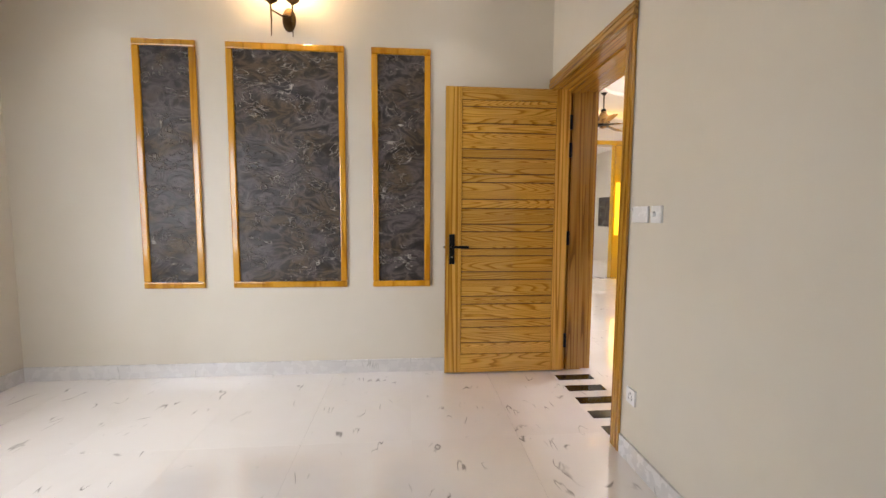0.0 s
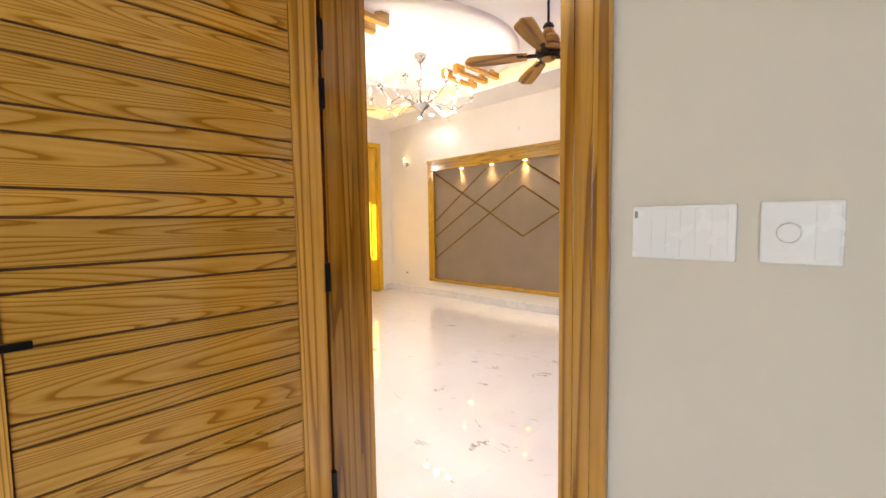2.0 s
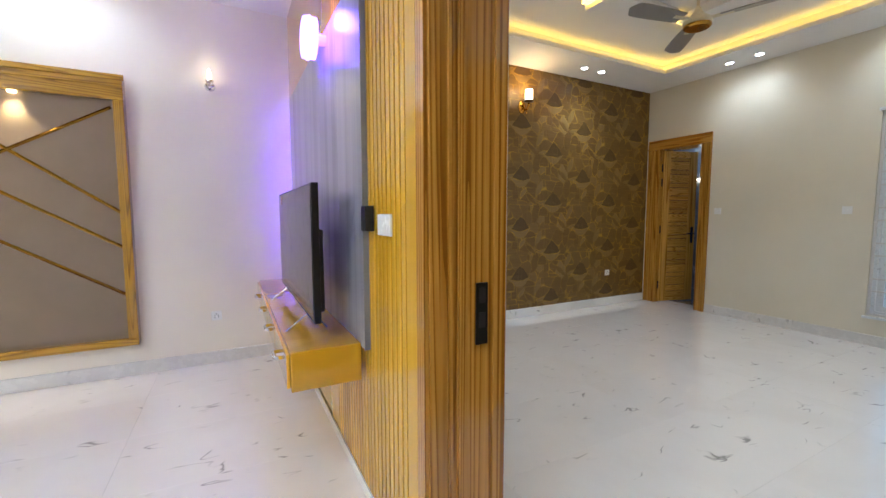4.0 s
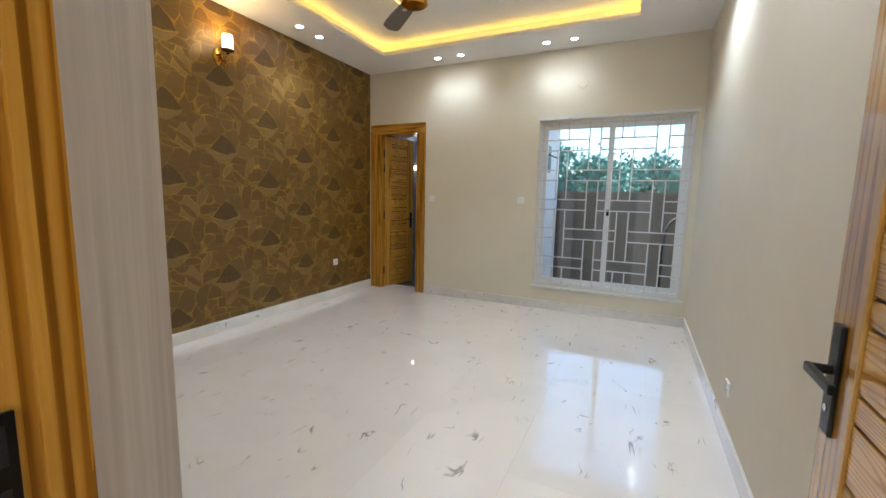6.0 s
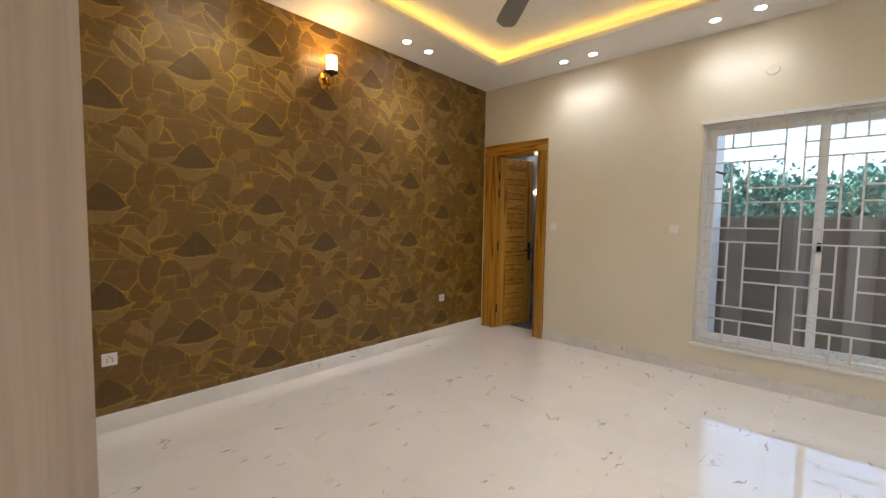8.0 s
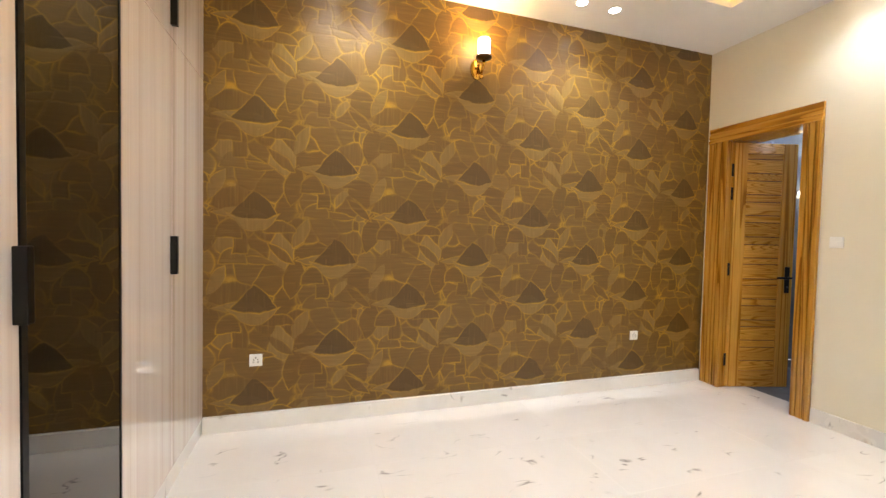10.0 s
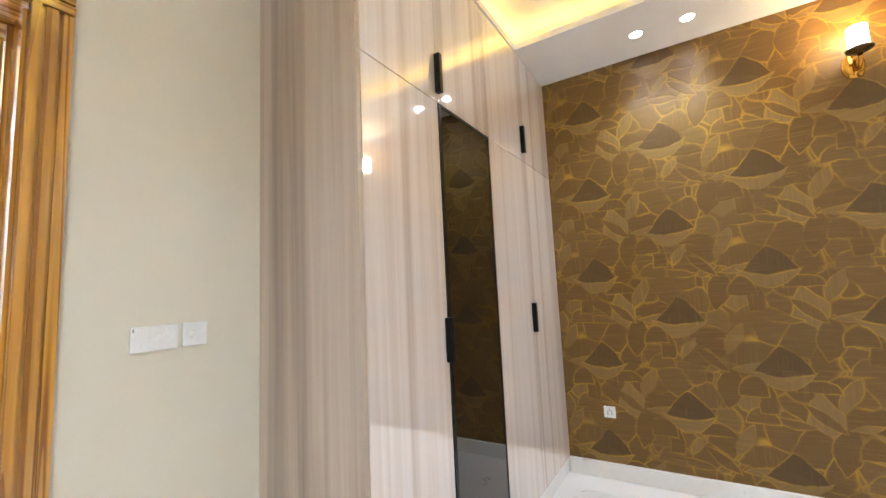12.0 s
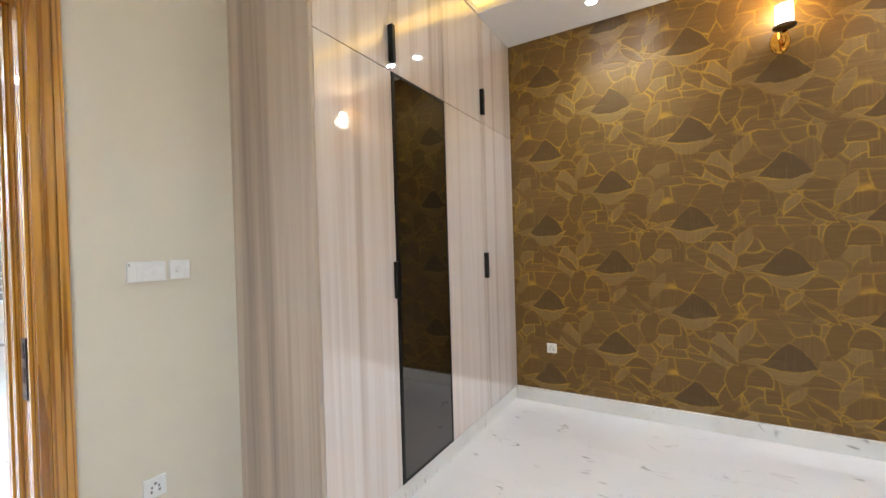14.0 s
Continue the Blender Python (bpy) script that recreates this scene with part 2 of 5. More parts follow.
def wallpaper_stone():
    """Brushed brown patches with thin gold outlines; the print repeats in a half drop of 0.505 by 0.61 m."""
    m = Mat("brown_stone_wallpaper", 0.42)
    pw, ph = 0.505, 0.61
    xyz = m.t.nodes.new("ShaderNodeSeparateXYZ")
    m.t.links.new(m.coord(), xyz.inputs[0])
    wob = m.noise(m.coord((1, 1, 1)), 9.0, 2)
    wob2 = m.noise(m.coord((1, 1.3, 0.8), rot=(0.6, 0, 0)), 8.0, 2)
    r = m.math('MULTIPLY_ADD', m.math('SUBTRACT', wob, 0.5), 0.035, m.math('MULTIPLY_ADD', xyz.outputs[1], -1.0, -0.065))
    z = m.math('MULTIPLY_ADD', m.math('SUBTRACT', wob2, 0.5), 0.035, m.math('SUBTRACT', xyz.outputs[2], 1.554))

    def repeat(dr, dz):
        """Coordinates about one motif of the print."""
        a = m.math('DIVIDE', m.math('SUBTRACT', r, dr), pw)
        col = m.math('ROUND', a)
        p = m.math('MULTIPLY', m.math('SUBTRACT', a, col), pw)
        q = m.math('DIVIDE', m.math('MULTIPLY_ADD', col, -ph / 2, m.math('SUBTRACT', z, dz)), ph)
        return p, m.math('MULTIPLY', m.math('SUBTRACT', q, m.math('ROUND', q)), ph)

    def turned(p, q, deg):
        c, t = math.cos(radians(deg)), math.sin(radians(deg))
        return m.math('MULTIPLY_ADD', p, c, m.math('MULTIPLY', q, t)), m.math('MULTIPLY_ADD', p, -t, m.math('MULTIPLY', q, c))

    # the ground of the print: patches laid on a ring in both directions, so that they repeat with it
    ring = []
    for value, period in ((r, 2 * pw), (z, ph)):
        ang = m.math('MULTIPLY', value, 2 * math.pi / period)
        for f in ('COSINE', 'SINE'):
            ring.append(m.math('MULTIPLY', m.math(f, ang), period / (2 * math.pi)))
    at = m.t.nodes.new("ShaderNodeCombineXYZ")
    for k in range(3):
        m.put(at.inputs[k], ring[k])

    def patches(feature, scale):
        n = m.t.nodes.new("ShaderNodeTexVoronoi")
        n.voronoi_dimensions = '4D'
        n.feature = feature
        m.put(n.inputs["Vector"], at.outputs[0])
        m.put(n.inputs["W"], ring[3])
        n.inputs["Scale"].default_value = scale
        n.inputs["Randomness"].default_value = 0.9
        return n
    edge = m.math('DIVIDE', patches('DISTANCE_TO_EDGE', 6.6).outputs["Distance"], 6.6)
    pick = m.t.nodes.new("ShaderNodeSeparateColor")
    m.t.links.new(patches('F1', 6.6).outputs["Color"], pick.inputs[0])
    dark, mid, soft, pale = lin("523a0d"), lin("6e5019"), lin("775924"), lin("8a6d38")
    tone = m.ramp(pick.outputs[0], [(0.0, mid), (0.35, soft), (0.62, mid), (0.8, pale), (1.0, soft)])

    def lay(f, colour, amount):
        nonlocal tone, edge
        inside = m.math('GREATER_THAN', f, 0.0)
        tone = m.mix(m.math('MULTIPLY', inside, amount), tone, colour)
        out = m.math('MINIMUM', edge, m.math('ABSOLUTE', f))
        edge = m.math('MULTIPLY_ADD', inside, m.math('SUBTRACT', m.math('ABSOLUTE', f), out), out)

    def ellipse(p, q, a, b):
        d = m.math('SQRT', m.math('ADD', m.math('POWER', m.math('ABSOLUTE', m.math('DIVIDE', p, a)), 2.0), m.math('POWER', m.math('ABSOLUTE', m.math('DIVIDE', q, b)), 2.0)))
        return m.math('MULTIPLY', m.math('SUBTRACT', 1.0, d), min(a, b))

    def lens(dr, dz, deg, half, bulge):
        p, q = turned(*repeat(dr, dz), deg)
        rim = m.math('MULTIPLY', m.math('SUBTRACT', 1.0, m.math('POWER', m.math('ABSOLUTE', m.math('DIVIDE', p, half)), 2.0)), bulge)
        return m.math('SUBTRACT', rim, m.math('ABSOLUTE', q))

    def dome(dr, dz, a, b):
        p, q = repeat(dr, dz)
        return m.math('MINIMUM', ellipse(p, q, a, b), q)

    lay(lens(0.245, 0.04, 80, 0.14, 0.065), mid, 0.9)
    lay(lens(0.165, 0.20, -40, 0.11, 0.032), mid, 0.8)
    lay(lens(-0.10, -0.145, 3, 0.15, 0.030), pale, 0.75)
    lay(lens(0.02, 0.155, -8, 0.12, 0.026), soft, 0.8)
    lay(lens(-0.215, 0.03, 62, 0.11, 0.042), pale, 0.7)
    lay(dome(0.155, -0.27, 0.10, 0.075), mid, 0.85)
    lay(dome(-0.12, 0.135, 0.085, 0.10), soft, 0.9)
    p, q = repeat(-0.12, -0.36)
    lay(m.math('MINIMUM', ellipse(p, q, 0.09, 0.15), m.math('MINIMUM', p, m.math('ADD', q, 0.05))), mid, 0.9)
    # pale sickle under each dark hill, then the hill and the small dome at its foot
    p, q = repeat(0.0, -0.17)
    bow = m.math('MULTIPLY_ADD', m.math('POWER', m.math('ABSOLUTE', p), 2.0), 1.4, -0.018)
    low = m.math('MULTIPLY_ADD', m.math('POWER', m.math('ABSOLUTE', p), 2.0), 4.6, -0.10)
    lay(m.math('MINIMUM', m.math('SUBTRACT', bow, q), m.math('SUBTRACT', q, low)), pale, 0.9)
    side_l = m.math('SUBTRACT', m.math('MULTIPLY_ADD', p, 1.15, 0.165), q)
    side_r = m.math('SUBTRACT', m.math('MULTIPLY_ADD', m.math('POWER', m.math('ABSOLUTE', m.math('MAXIMUM', p, 0.0)), 1.6), -3.2, 0.165), q)
    hill = m.math('MULTIPLY', m.math('MINIMUM', m.math('MINIMUM', side_l, side_r), m.math('SUBTRACT', q, bow)), 0.7)
    lay(hill, dark, 0.85)
    lay(dome(-0.145, -0.31, 0.075, 0.12), mid, 0.95)

    across = m.noise(m.coord((1, 5, 85)), 1.0, 3)
    upright = m.noise(m.coord((1, 85, 5)), 1.0, 3)
    brush = m.mix(m.math('GREATER_THAN', pick.outputs[2], 0.55), across, upright)
    tone = m.mix(m.ramp(brush, [(0.35, (0, 0, 0)), (0.78, (0.28, 0.28, 0.28))]), tone, lin("3c2a0b"))
    tone = m.mix(m.ramp(brush, [(0.22, (0.2, 0.2, 0.2)), (0.42, (0, 0, 0))]), tone, lin("a18653"))
    mask = m.ramp(m.noise(m.coord(), 6.5, 2), [(0.36, (0.03, 0.03, 0.03)), (0.66, (0.72, 0.72, 0.72))])
    line = m.math('MULTIPLY', m.ramp(edge, [(0.0, (1, 1, 1)), (0.0016, (0.9, 0.9, 0.9)), (0.0048, (0, 0, 0))]), mask)
    m.base(m.mix(line, tone, lin("c69c32")))
    m.put(m.b.inputs["Metallic"], m.math('MULTIPLY', line, 0.7))
    m.rough(m.math('SUBTRACT', m.math('MULTIPLY_ADD', pick.outputs[1], 0.14, 0.36), m.math('MULTIPLY', line, 0.06)))
    h = m.math('ADD', m.math('MULTIPLY', m.ramp(edge, [(0.0, (0, 0, 0)), (0.012, (1, 1, 1))]), 0.8), m.math('MULTIPLY', brush, 0.5))
    m.bump(h, 0.45, 0.003)
    return m.m


def wallpaper_swirl():
    m = Mat("charcoal_swirl_wallpaper", 0.4)
    v = m.coord((0.8, 1, 1.25), rot=(0, 0.45, 0))
    n = m.noise(v, 5.5, 4, 0.55, 1.9)
    tint = m.noise(v, 3.0, 3, 0.5, 0.8)
    warm = m.ramp(n, [(0.30, lin("1a1410")), (0.42, lin("2f261d")), (0.52, lin("5c4d3b")), (0.60, lin("332a20")), (0.74, lin("1b1511"))])
    cool = m.ramp(n, [(0.30, lin("231f20")), (0.42, lin("3a3536")), (0.52, lin("635c5c")), (0.60, lin("3a3535")), (0.74, lin("221e1f"))])
    col = m.mix(m.ramp(tint, [(0.42, (0, 0, 0)), (0.58, (1, 1, 1))]), warm, cool)
    # glints on the embossed ridges, painted as pale lines in the base colour
    ridge = m.noise(m.coord((1, 1, 1.6)), 6.0, 2, 0.5, 2.6)
    d = m.math('ABSOLUTE', m.math('SUBTRACT', ridge, 0.5))
    painted_glint = m.math('MULTIPLY', m.ramp(d, [(0.0, (1, 1, 1)), (0.035, (0, 0, 0))]), m.ramp(m.noise(v, 8, 2), [(0.50, (0, 0, 0)), (0.62, (1, 1, 1))]))
    m.base(m.mix(m.math('MULTIPLY', painted_glint, 0.8), col, lin("d8d2ca")))
    m.rough(m.ramp(n, [(0.3, (0.38,) * 3), (0.7, (0.55,) * 3)]))
    m.bump(m.math('ADD', n, painted_glint), 1.0, 0.014)
    return m.m


def laminate(name, a, b, c, rough):
    m = Mat(name, rough)
    n = m.noise(m.coord((9, 9, 0.16), 0.0), 1.0, 4, 0.6, 0.3)
    f = m.noise(m.coord((70, 70, 0.7)), 1.0, 3)
    col = m.ramp(n, [(0.28, a), (0.45, b), (0.56, c), (0.72, b)])
    m.base(m.mix(m.math('MULTIPLY', f, 0.4), col, a))
    m.b.inputs["Coat Weight"].default_value = 1.0 if rough < 0.2 else 0.1
    m.b.inputs["Coat IOR"].default_value = 2.4 if rough < 0.2 else 1.5
    m.b.inputs["Coat Roughness"].default_value = 0.03
    return m.m


def leather():
    m = Mat("taupe_upholstery", 0.5)
    v = m.coord()
    n = m.noise(v, 2.2, 4)
    m.base(m.ramp(n, [(0.3, lin("7d6d57")), (0.7, lin("887661"))]))
    cell = m.node("ShaderNodeTexVoronoi", Vector=v, Scale=240.0).outputs["Distance"]
    m.bump(cell, 0.2, 0.001)
    return m.m


def glass(name, tint=(1, 1, 1, 1), rough=0.0):
    m = Mat(name, rough, 0, tint)
    m.b.inputs["Transmission Weight"].default_value = 1.0
    m.b.inputs["IOR"].default_value = 1.45
    return m.m


paper_stone = wallpaper_stone()
paper_swirl = wallpaper_swirl()
lam_gloss = laminate("glossy_ash_laminate", lin("c0b1a5"), lin("ebdfd8"), lin("f6eeea"), 0.08)
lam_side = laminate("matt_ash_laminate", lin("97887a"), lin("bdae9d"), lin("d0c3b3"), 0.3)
lam_grey = laminate("grey_oak_laminate", lin("7d7d86"), lin("a0a1aa"), lin("b4b5bd"), 0.3)
taupe = leather()
pane_glass = glass("window_glass", (0.93, 0.98, 0.97, 1))
lamp_glass = glass("clear_lamp_glass", (1, 0.97, 0.9, 1), 0.05)
crystal = glass("crystal_arm", (1, 1, 1, 1))
smoked_mirror = Mat("smoked_mirror", 0.02, 1.0, lin("6b6a68")).m
leaf_green = plain("tree_leaf", lin("7fa596"), 0.5, 0, 3, 0.5)
leaf_dark = plain("tree_leaf_dark", lin("5f9085"), 0.5, 0, 3, 0.5)
bark = plain("bark", lin("5a4632"), 0.9, 0, 25, 0.5)
earth = plain("yard_concrete", lin("97918a"), 0.85, 0, 4, 0.3)
yard_render = plain("boundary_wall_render", lin("766a5e"), 0.85, 0, 3, 0.3)
yard_pier = plain("boundary_wall_panel", lin("8c8074"), 0.85, 0, 3, 0.25)
white_render = plain("white_wall_render", lin("e3e2e0"), 0.8, 0, 5, 0.1)

# ---- mesh helpers ----


def box(bm, x0, x1, y0, y1, z0, z1, bevel=0.0):
    m = Matrix.LocRotScale(((x0 + x1) / 2, (y0 + y1) / 2, (z0 + z1) / 2), None, (abs(x1 - x0), abs(y1 - y0), abs(z1 - z0)))
    r = bmesh.ops.create_cube(bm, size=1.0, matrix=m)
    if bevel:
        edges = list({e for v in r["verts"] for e in v.link_edges})
        bmesh.ops.bevel(bm, geom=edges, offset=bevel, segments=2, affect='EDGES', profile=0.6)
    return bm


def rod(bm, a, b, r0, r1=None, n=10, caps=True):
    a, b = Vector(a), Vector(b)
    d = b - a
    m = Matrix.Translation((a + b) / 2) @ d.to_track_quat('Z', 'Y').to_matrix().to_4x4()
    bmesh.ops.create_cone(bm, cap_ends=caps, segments=n, radius1=r0, radius2=r0 if r1 is None else r1, depth=d.length, matrix=m)
    return bm


def lathe(bm, profile, center=(0, 0, 0), n=20, m=None, caps=True):
    """Turns a profile of (radius, height) round the z axis."""
    m = m or Matrix.Translation(center)
    rings = []
    for r, z in profile:
        rings.append([bm.verts.new(m @ Vector((r * math.cos(2 * math.pi * k / n), r * math.sin(2 * math.pi * k / n), z))) for k in range(n)])
    for p, q in zip(rings, rings[1:]):
        for k in range(n):
            bm.faces.new((p[k], p[(k + 1) % n], q[(k + 1) % n], q[k]))
    if caps and profile[0][0] > 1e-4:
        bm.faces.new(list(reversed(rings[0])))
    if caps and profile[-1][0] > 1e-4:
        bm.faces.new(rings[-1])
    return bm


def tube(bm, pts, r, n=8):
    """A round bar along a polyline."""
    rings = []
    pts = [Vector(p) for p in pts]
    for i, p in enumerate(pts):
        d = (pts[min(i + 1, len(pts) - 1)] - pts[max(i - 1, 0)]).normalized()
        q = d.to_track_quat('Z', 'Y')
        rr = r[i] if isinstance(r, (list, tuple)) else r
        rings.append([bm.verts.new(p + q @ Vector((rr * math.cos(2 * math.pi * k / n), rr * math.sin(2 * math.pi * k / n), 0))) for k in range(n)])
    for a, b in zip(rings, rings[1:]):
        for k in range(n):
            bm.faces.new((a[k], a[(k + 1) % n], b[(k + 1) % n], b[k]))
    bm.faces.new(list(reversed(rings[0])))
    bm.faces.new(rings[-1])
    return bm


def part(name, bm, material, parent=None, label="", smooth=False):
    me = bpy.data.meshes.new(name)
    bmesh.ops.recalc_face_normals(bm, faces=bm.faces)
    bm.to_mesh(me)
    bm.free()
    if smooth:
        for p in me.polygons:
            p.use_smooth = True
    me.materials.append(material)
    ob = new(name, me)
    if parent is not None:
        ob.parent = parent
    if label:
        ob["label"] = label
    return ob


def thing(name, label, category, group="", kind="", at=(0, 0, 0)):
    ob = tagged(new(name), label, category, group, kind)
    ob.location = at
    return ob


def structure(name, bm, material, label):
    return tagged(part(name, bm, material), label, "", "", "structure")


def B(*a, **k):
    return box(bmesh.new(), *a, **k)


def shadeless(ob):
    ob.visible_shadow = False
    return ob


def wall(name, axis, t0, t1, a0, a1, z0, z1, material, label, openings=()):
    """A wall with thickness t0..t1, running a0..a1 along the other axis; openings are (from, to, sill, head)."""
    bm = bmesh.new()

    def put(p, q, zb, zt):
        if q - p > 1e-4 and zt - zb > 1e-4:
            if axis == 'x':
                box(bm, p, q, t0, t1, zb, zt)
            else:
                box(bm, t0, t1, p, q, zb, zt)
    at = a0
    for p, q, zb, zt in sorted(openings):
        put(at, p, z0, z1)
        put(p, q, z0, zb)
        put(p, q, zt, z1)
        at = q
    put(at, a1, z0, z1)
    return structure(name, bm, material, label)


BEDROOM = Vector((-0.075, 0.0, 0.0))   # where the second bedroom's own coordinates sit in the house


def names_now():
    return {ob.name for ob in bpy.data.objects}


def set_in_bedroom(before):
    """Moves what was built since then, in the bedroom's own coordinates, to its place in the house."""
    for ob in bpy.data.objects:
        if ob.name not in before and ob.parent is None:
            ob.location += BEDROOM


# ---- structure ----
TOP = 3.32          # walls end above the upper ceilings
HALL_W, HALL_E, HALL_S, HALL_N = 1.755, 5.686, 2.0, 7.95
BED_W, BED_E, BED_S, BED_N = 1.755, 5.79, -2.871, 1.765
A_W, A_E, A_S, A_N = -2.53, 1.432, -2.2, 3.31

wall("wall_first_bedroom_north", 'x', A_N, 3.55, A_W - 0.22, A_E, 0, TOP, paint_cream, "warm white painted bedroom wall")
wall("wall_first_bedroom_west", 'y', A_W - 0.22, A_W, A_S - 0.22, A_N, 0, TOP, paint_cream, "warm white painted wall with a window", [(-0.1, 1.9, 0.6, 2.2)])
wall("wall_first_bedroom_south", 'x', A_S - 0.22, A_S, A_W, A_E, 0, TOP, paint_cream, "warm white painted bedroom wall")
wall("wall_between_bedrooms_south", 'y', A_E, BED_W + BEDROOM.x, -3.12, BED_N + BEDROOM.y, 0, TOP, paint_cream, "off-white painted wall between the bedrooms")
wall("wall_between_bedrooms", 'y', A_E, HALL_W, BED_N + BEDROOM.y, 12.4, 0, TOP, paint_cream, "off-white painted wall with a doorway", [(2.16, 3.295, 0, 2.23)])
wall("wall_lounge_south", 'x', BED_N + BEDROOM.y, HALL_S, HALL_W, 6.03, 0, TOP, paint_bed, "cream painted wall with a doorway", [(1.80, 2.91, 0, 2.20)])
wall("wall_lounge_east", 'y', HALL_E, 6.03, HALL_S, 12.4, 0, TOP, paint_white, "warm white painted lounge wall")
wall("wall_lounge_north", 'x', HALL_N, 8.15, HALL_W, HALL_E, 0, TOP, paint_white, "warm white painted wall over a wide portal", [(1.95, 5.445, 0, 2.71)])
wall("wall_sitting_room_north", 'x', 12.2, 12.4, HALL_W, HALL_E, 0, TOP, paint_white, "cream painted wall with a barred window", [(4.66, 5.55, 0.36, 1.76)])
made = names_now()
wall("wall_second_bedroom_east", 'y', BED_E + 0.006, 6.03, -3.12, BED_N, 0, TOP, paint_bed, "plastered wall behind wallpaper")
wall("wall_second_bedroom_south", 'x', -3.12, BED_S, BED_W, 6.03, 0, TOP, paint_bed, "cream painted wall with window and door openings",
     [(1.815, 3.39, 0.285, 2.22), (4.985, 5.61, 0, 2.19)])
structure("accent_wallpaper", B(BED_E, BED_E + 0.006, BED_S, BED_N, 0, 2.99), paper_stone, "brown stone-pattern wallpaper with gold lines")
set_in_bedroom(made)

# floors: a bed of grout, the tiles are laid at the end of the file
structure("floor", B(A_W, 6.0, -3.1, 12.3, -0.12, -0.004), grout, "grout bed under white marble floor tiles")
# upper ceilings
structure("ceiling_first_bedroom", B(A_W, A_E, A_S, A_N, 2.99, 3.1), paint_ceiling, "plain white ceiling")
structure("ceiling_sitting_room", B(HALL_W, HALL_E, 8.15, 12.2, 2.99, 3.1), paint_ceiling, "plain white ceiling")


def tray(name, x0, x1, y0, y1, lip, top, hole, back, label):
    """A dropped border round a raised field, with a hidden trough for the light strip."""
    a0, a1, b0, b1 = hole
    bm = bmesh.new()
    box(bm, x0, a0, y0, y1, lip, lip + 0.045)
    box(bm, a1, x1, y0, y1, lip, lip + 0.045)
    box(bm, a0, a1, y0, b0, lip, lip + 0.045)
    box(bm, a0, a1, b1, y1, lip, lip + 0.045)
    k = back
    box(bm, x0, a0 - k, y0, y1, lip + 0.045, top)
    box(bm, a1 + k, x1, y0, y1, lip + 0.045, top)
    box(bm, a0 - k, a1 + k, y0, b0 - k, lip + 0.045, top)
    box(bm, a0 - k, a1 + k, b1 + k, y1, lip + 0.045, top)
    box(bm, x0, x1, y0, y1, top, top + 0.06)
    ceiling = structure(name, bm, paint_ceiling, label)
    z = lip + 0.049
    for p, q, r, s in ((a0 - k + 0.02, a1 + k - 0.02, b0 - 0.075, b0 - 0.055), (a0 - k + 0.02, a1 + k - 0.02, b1 + 0.055, b1 + 0.075),
                       (a0 - 0.075, a0 - 0.055, b0 - 0.05, b1 + 0.05), (a1 + 0.055, a1 + 0.075, b0 - 0.05, b1 + 0.05)):
        strip = thing("cove_light", "warm yellow light strip hidden in the ceiling cove", "cove light", "cove lights")
        part("light_strip", B(p, q, r, s, z, z + 0.012), warm_cove, strip)
    return ceiling


made = names_now()
tray("ceiling_second_bedroom", BED_W, BED_E, BED_S, BED_N, 2.988, 3.13, (2.39, 5.18, -2.30, 1.225), 0.10, "white tray ceiling with lit cove")
set_in_bedroom(made)
tray("ceiling_lounge", HALL_W, HALL_E, HALL_S, HALL_N, 2.978, 3.12, (2.35, 5.08, 2.66, 7.35), 0.10, "white tray ceiling with lit cove")

# skirtings
SK, SP = 0.105, 0.014
for nm, m, a in (
        ("baseboard_first_north", skirt_marble, (A_W, A_E, A_N - SP, A_N)),
        ("baseboard_first_east", skirt_marble, (A_E - SP, A_E, A_S, 2.106)),
        ("baseboard_first_west", skirt_marble, (A_W, A_W + SP, A_S, A_N - SP)),
        ("baseboard_first_south", skirt_marble, (A_W + SP, A_E - SP, A_S, A_S + SP)),
        ("baseboard_lounge_east", skirt_marble, (HALL_E - SP, HALL_E, 2.04, HALL_N)),
        ("baseboard_lounge_west", skirt_marble, (HALL_W, HALL_W + SP, 3.42, HALL_N)),
        ("baseboard_lounge_northeast", skirt_marble, (5.52, HALL_E - SP, HALL_N - SP, HALL_N)),
        ("baseboard_lounge_south", skirt_white, (2.914, 5.67, HALL_S + 0.0345, HALL_S + 0.044)),
        ("baseboard_sitting_north", skirt_white, (HALL_W, HALL_E, 12.186, 12.2))):
    structure(nm, B(*a, 0, 0.05 if nm == "baseboard_lounge_south" else SK, bevel=0.003), m, "polished pale marble skirting")
made = names_now()
for nm, m, a in (
        ("baseboard_second_south", skirt_marble, (BED_W + SP, 4.887, BED_S, BED_S + SP)),
        ("baseboard_second_west", skirt_white, (BED_W, BED_W + SP, BED_S, 1.66)),
        ("baseboard_second_east", skirt_white, (BED_E - 0.03, BED_E, BED_S + 0.03, 1.23)),
        ("baseboard_second_north", skirt_white, (3.102, 3.61, BED_N - SP, BED_N))):
    structure(nm, B(*a, 0, SK, bevel=0.003), m, "polished pale marble skirting")
set_in_bedroom(made)

# ---- door frames and doors ----


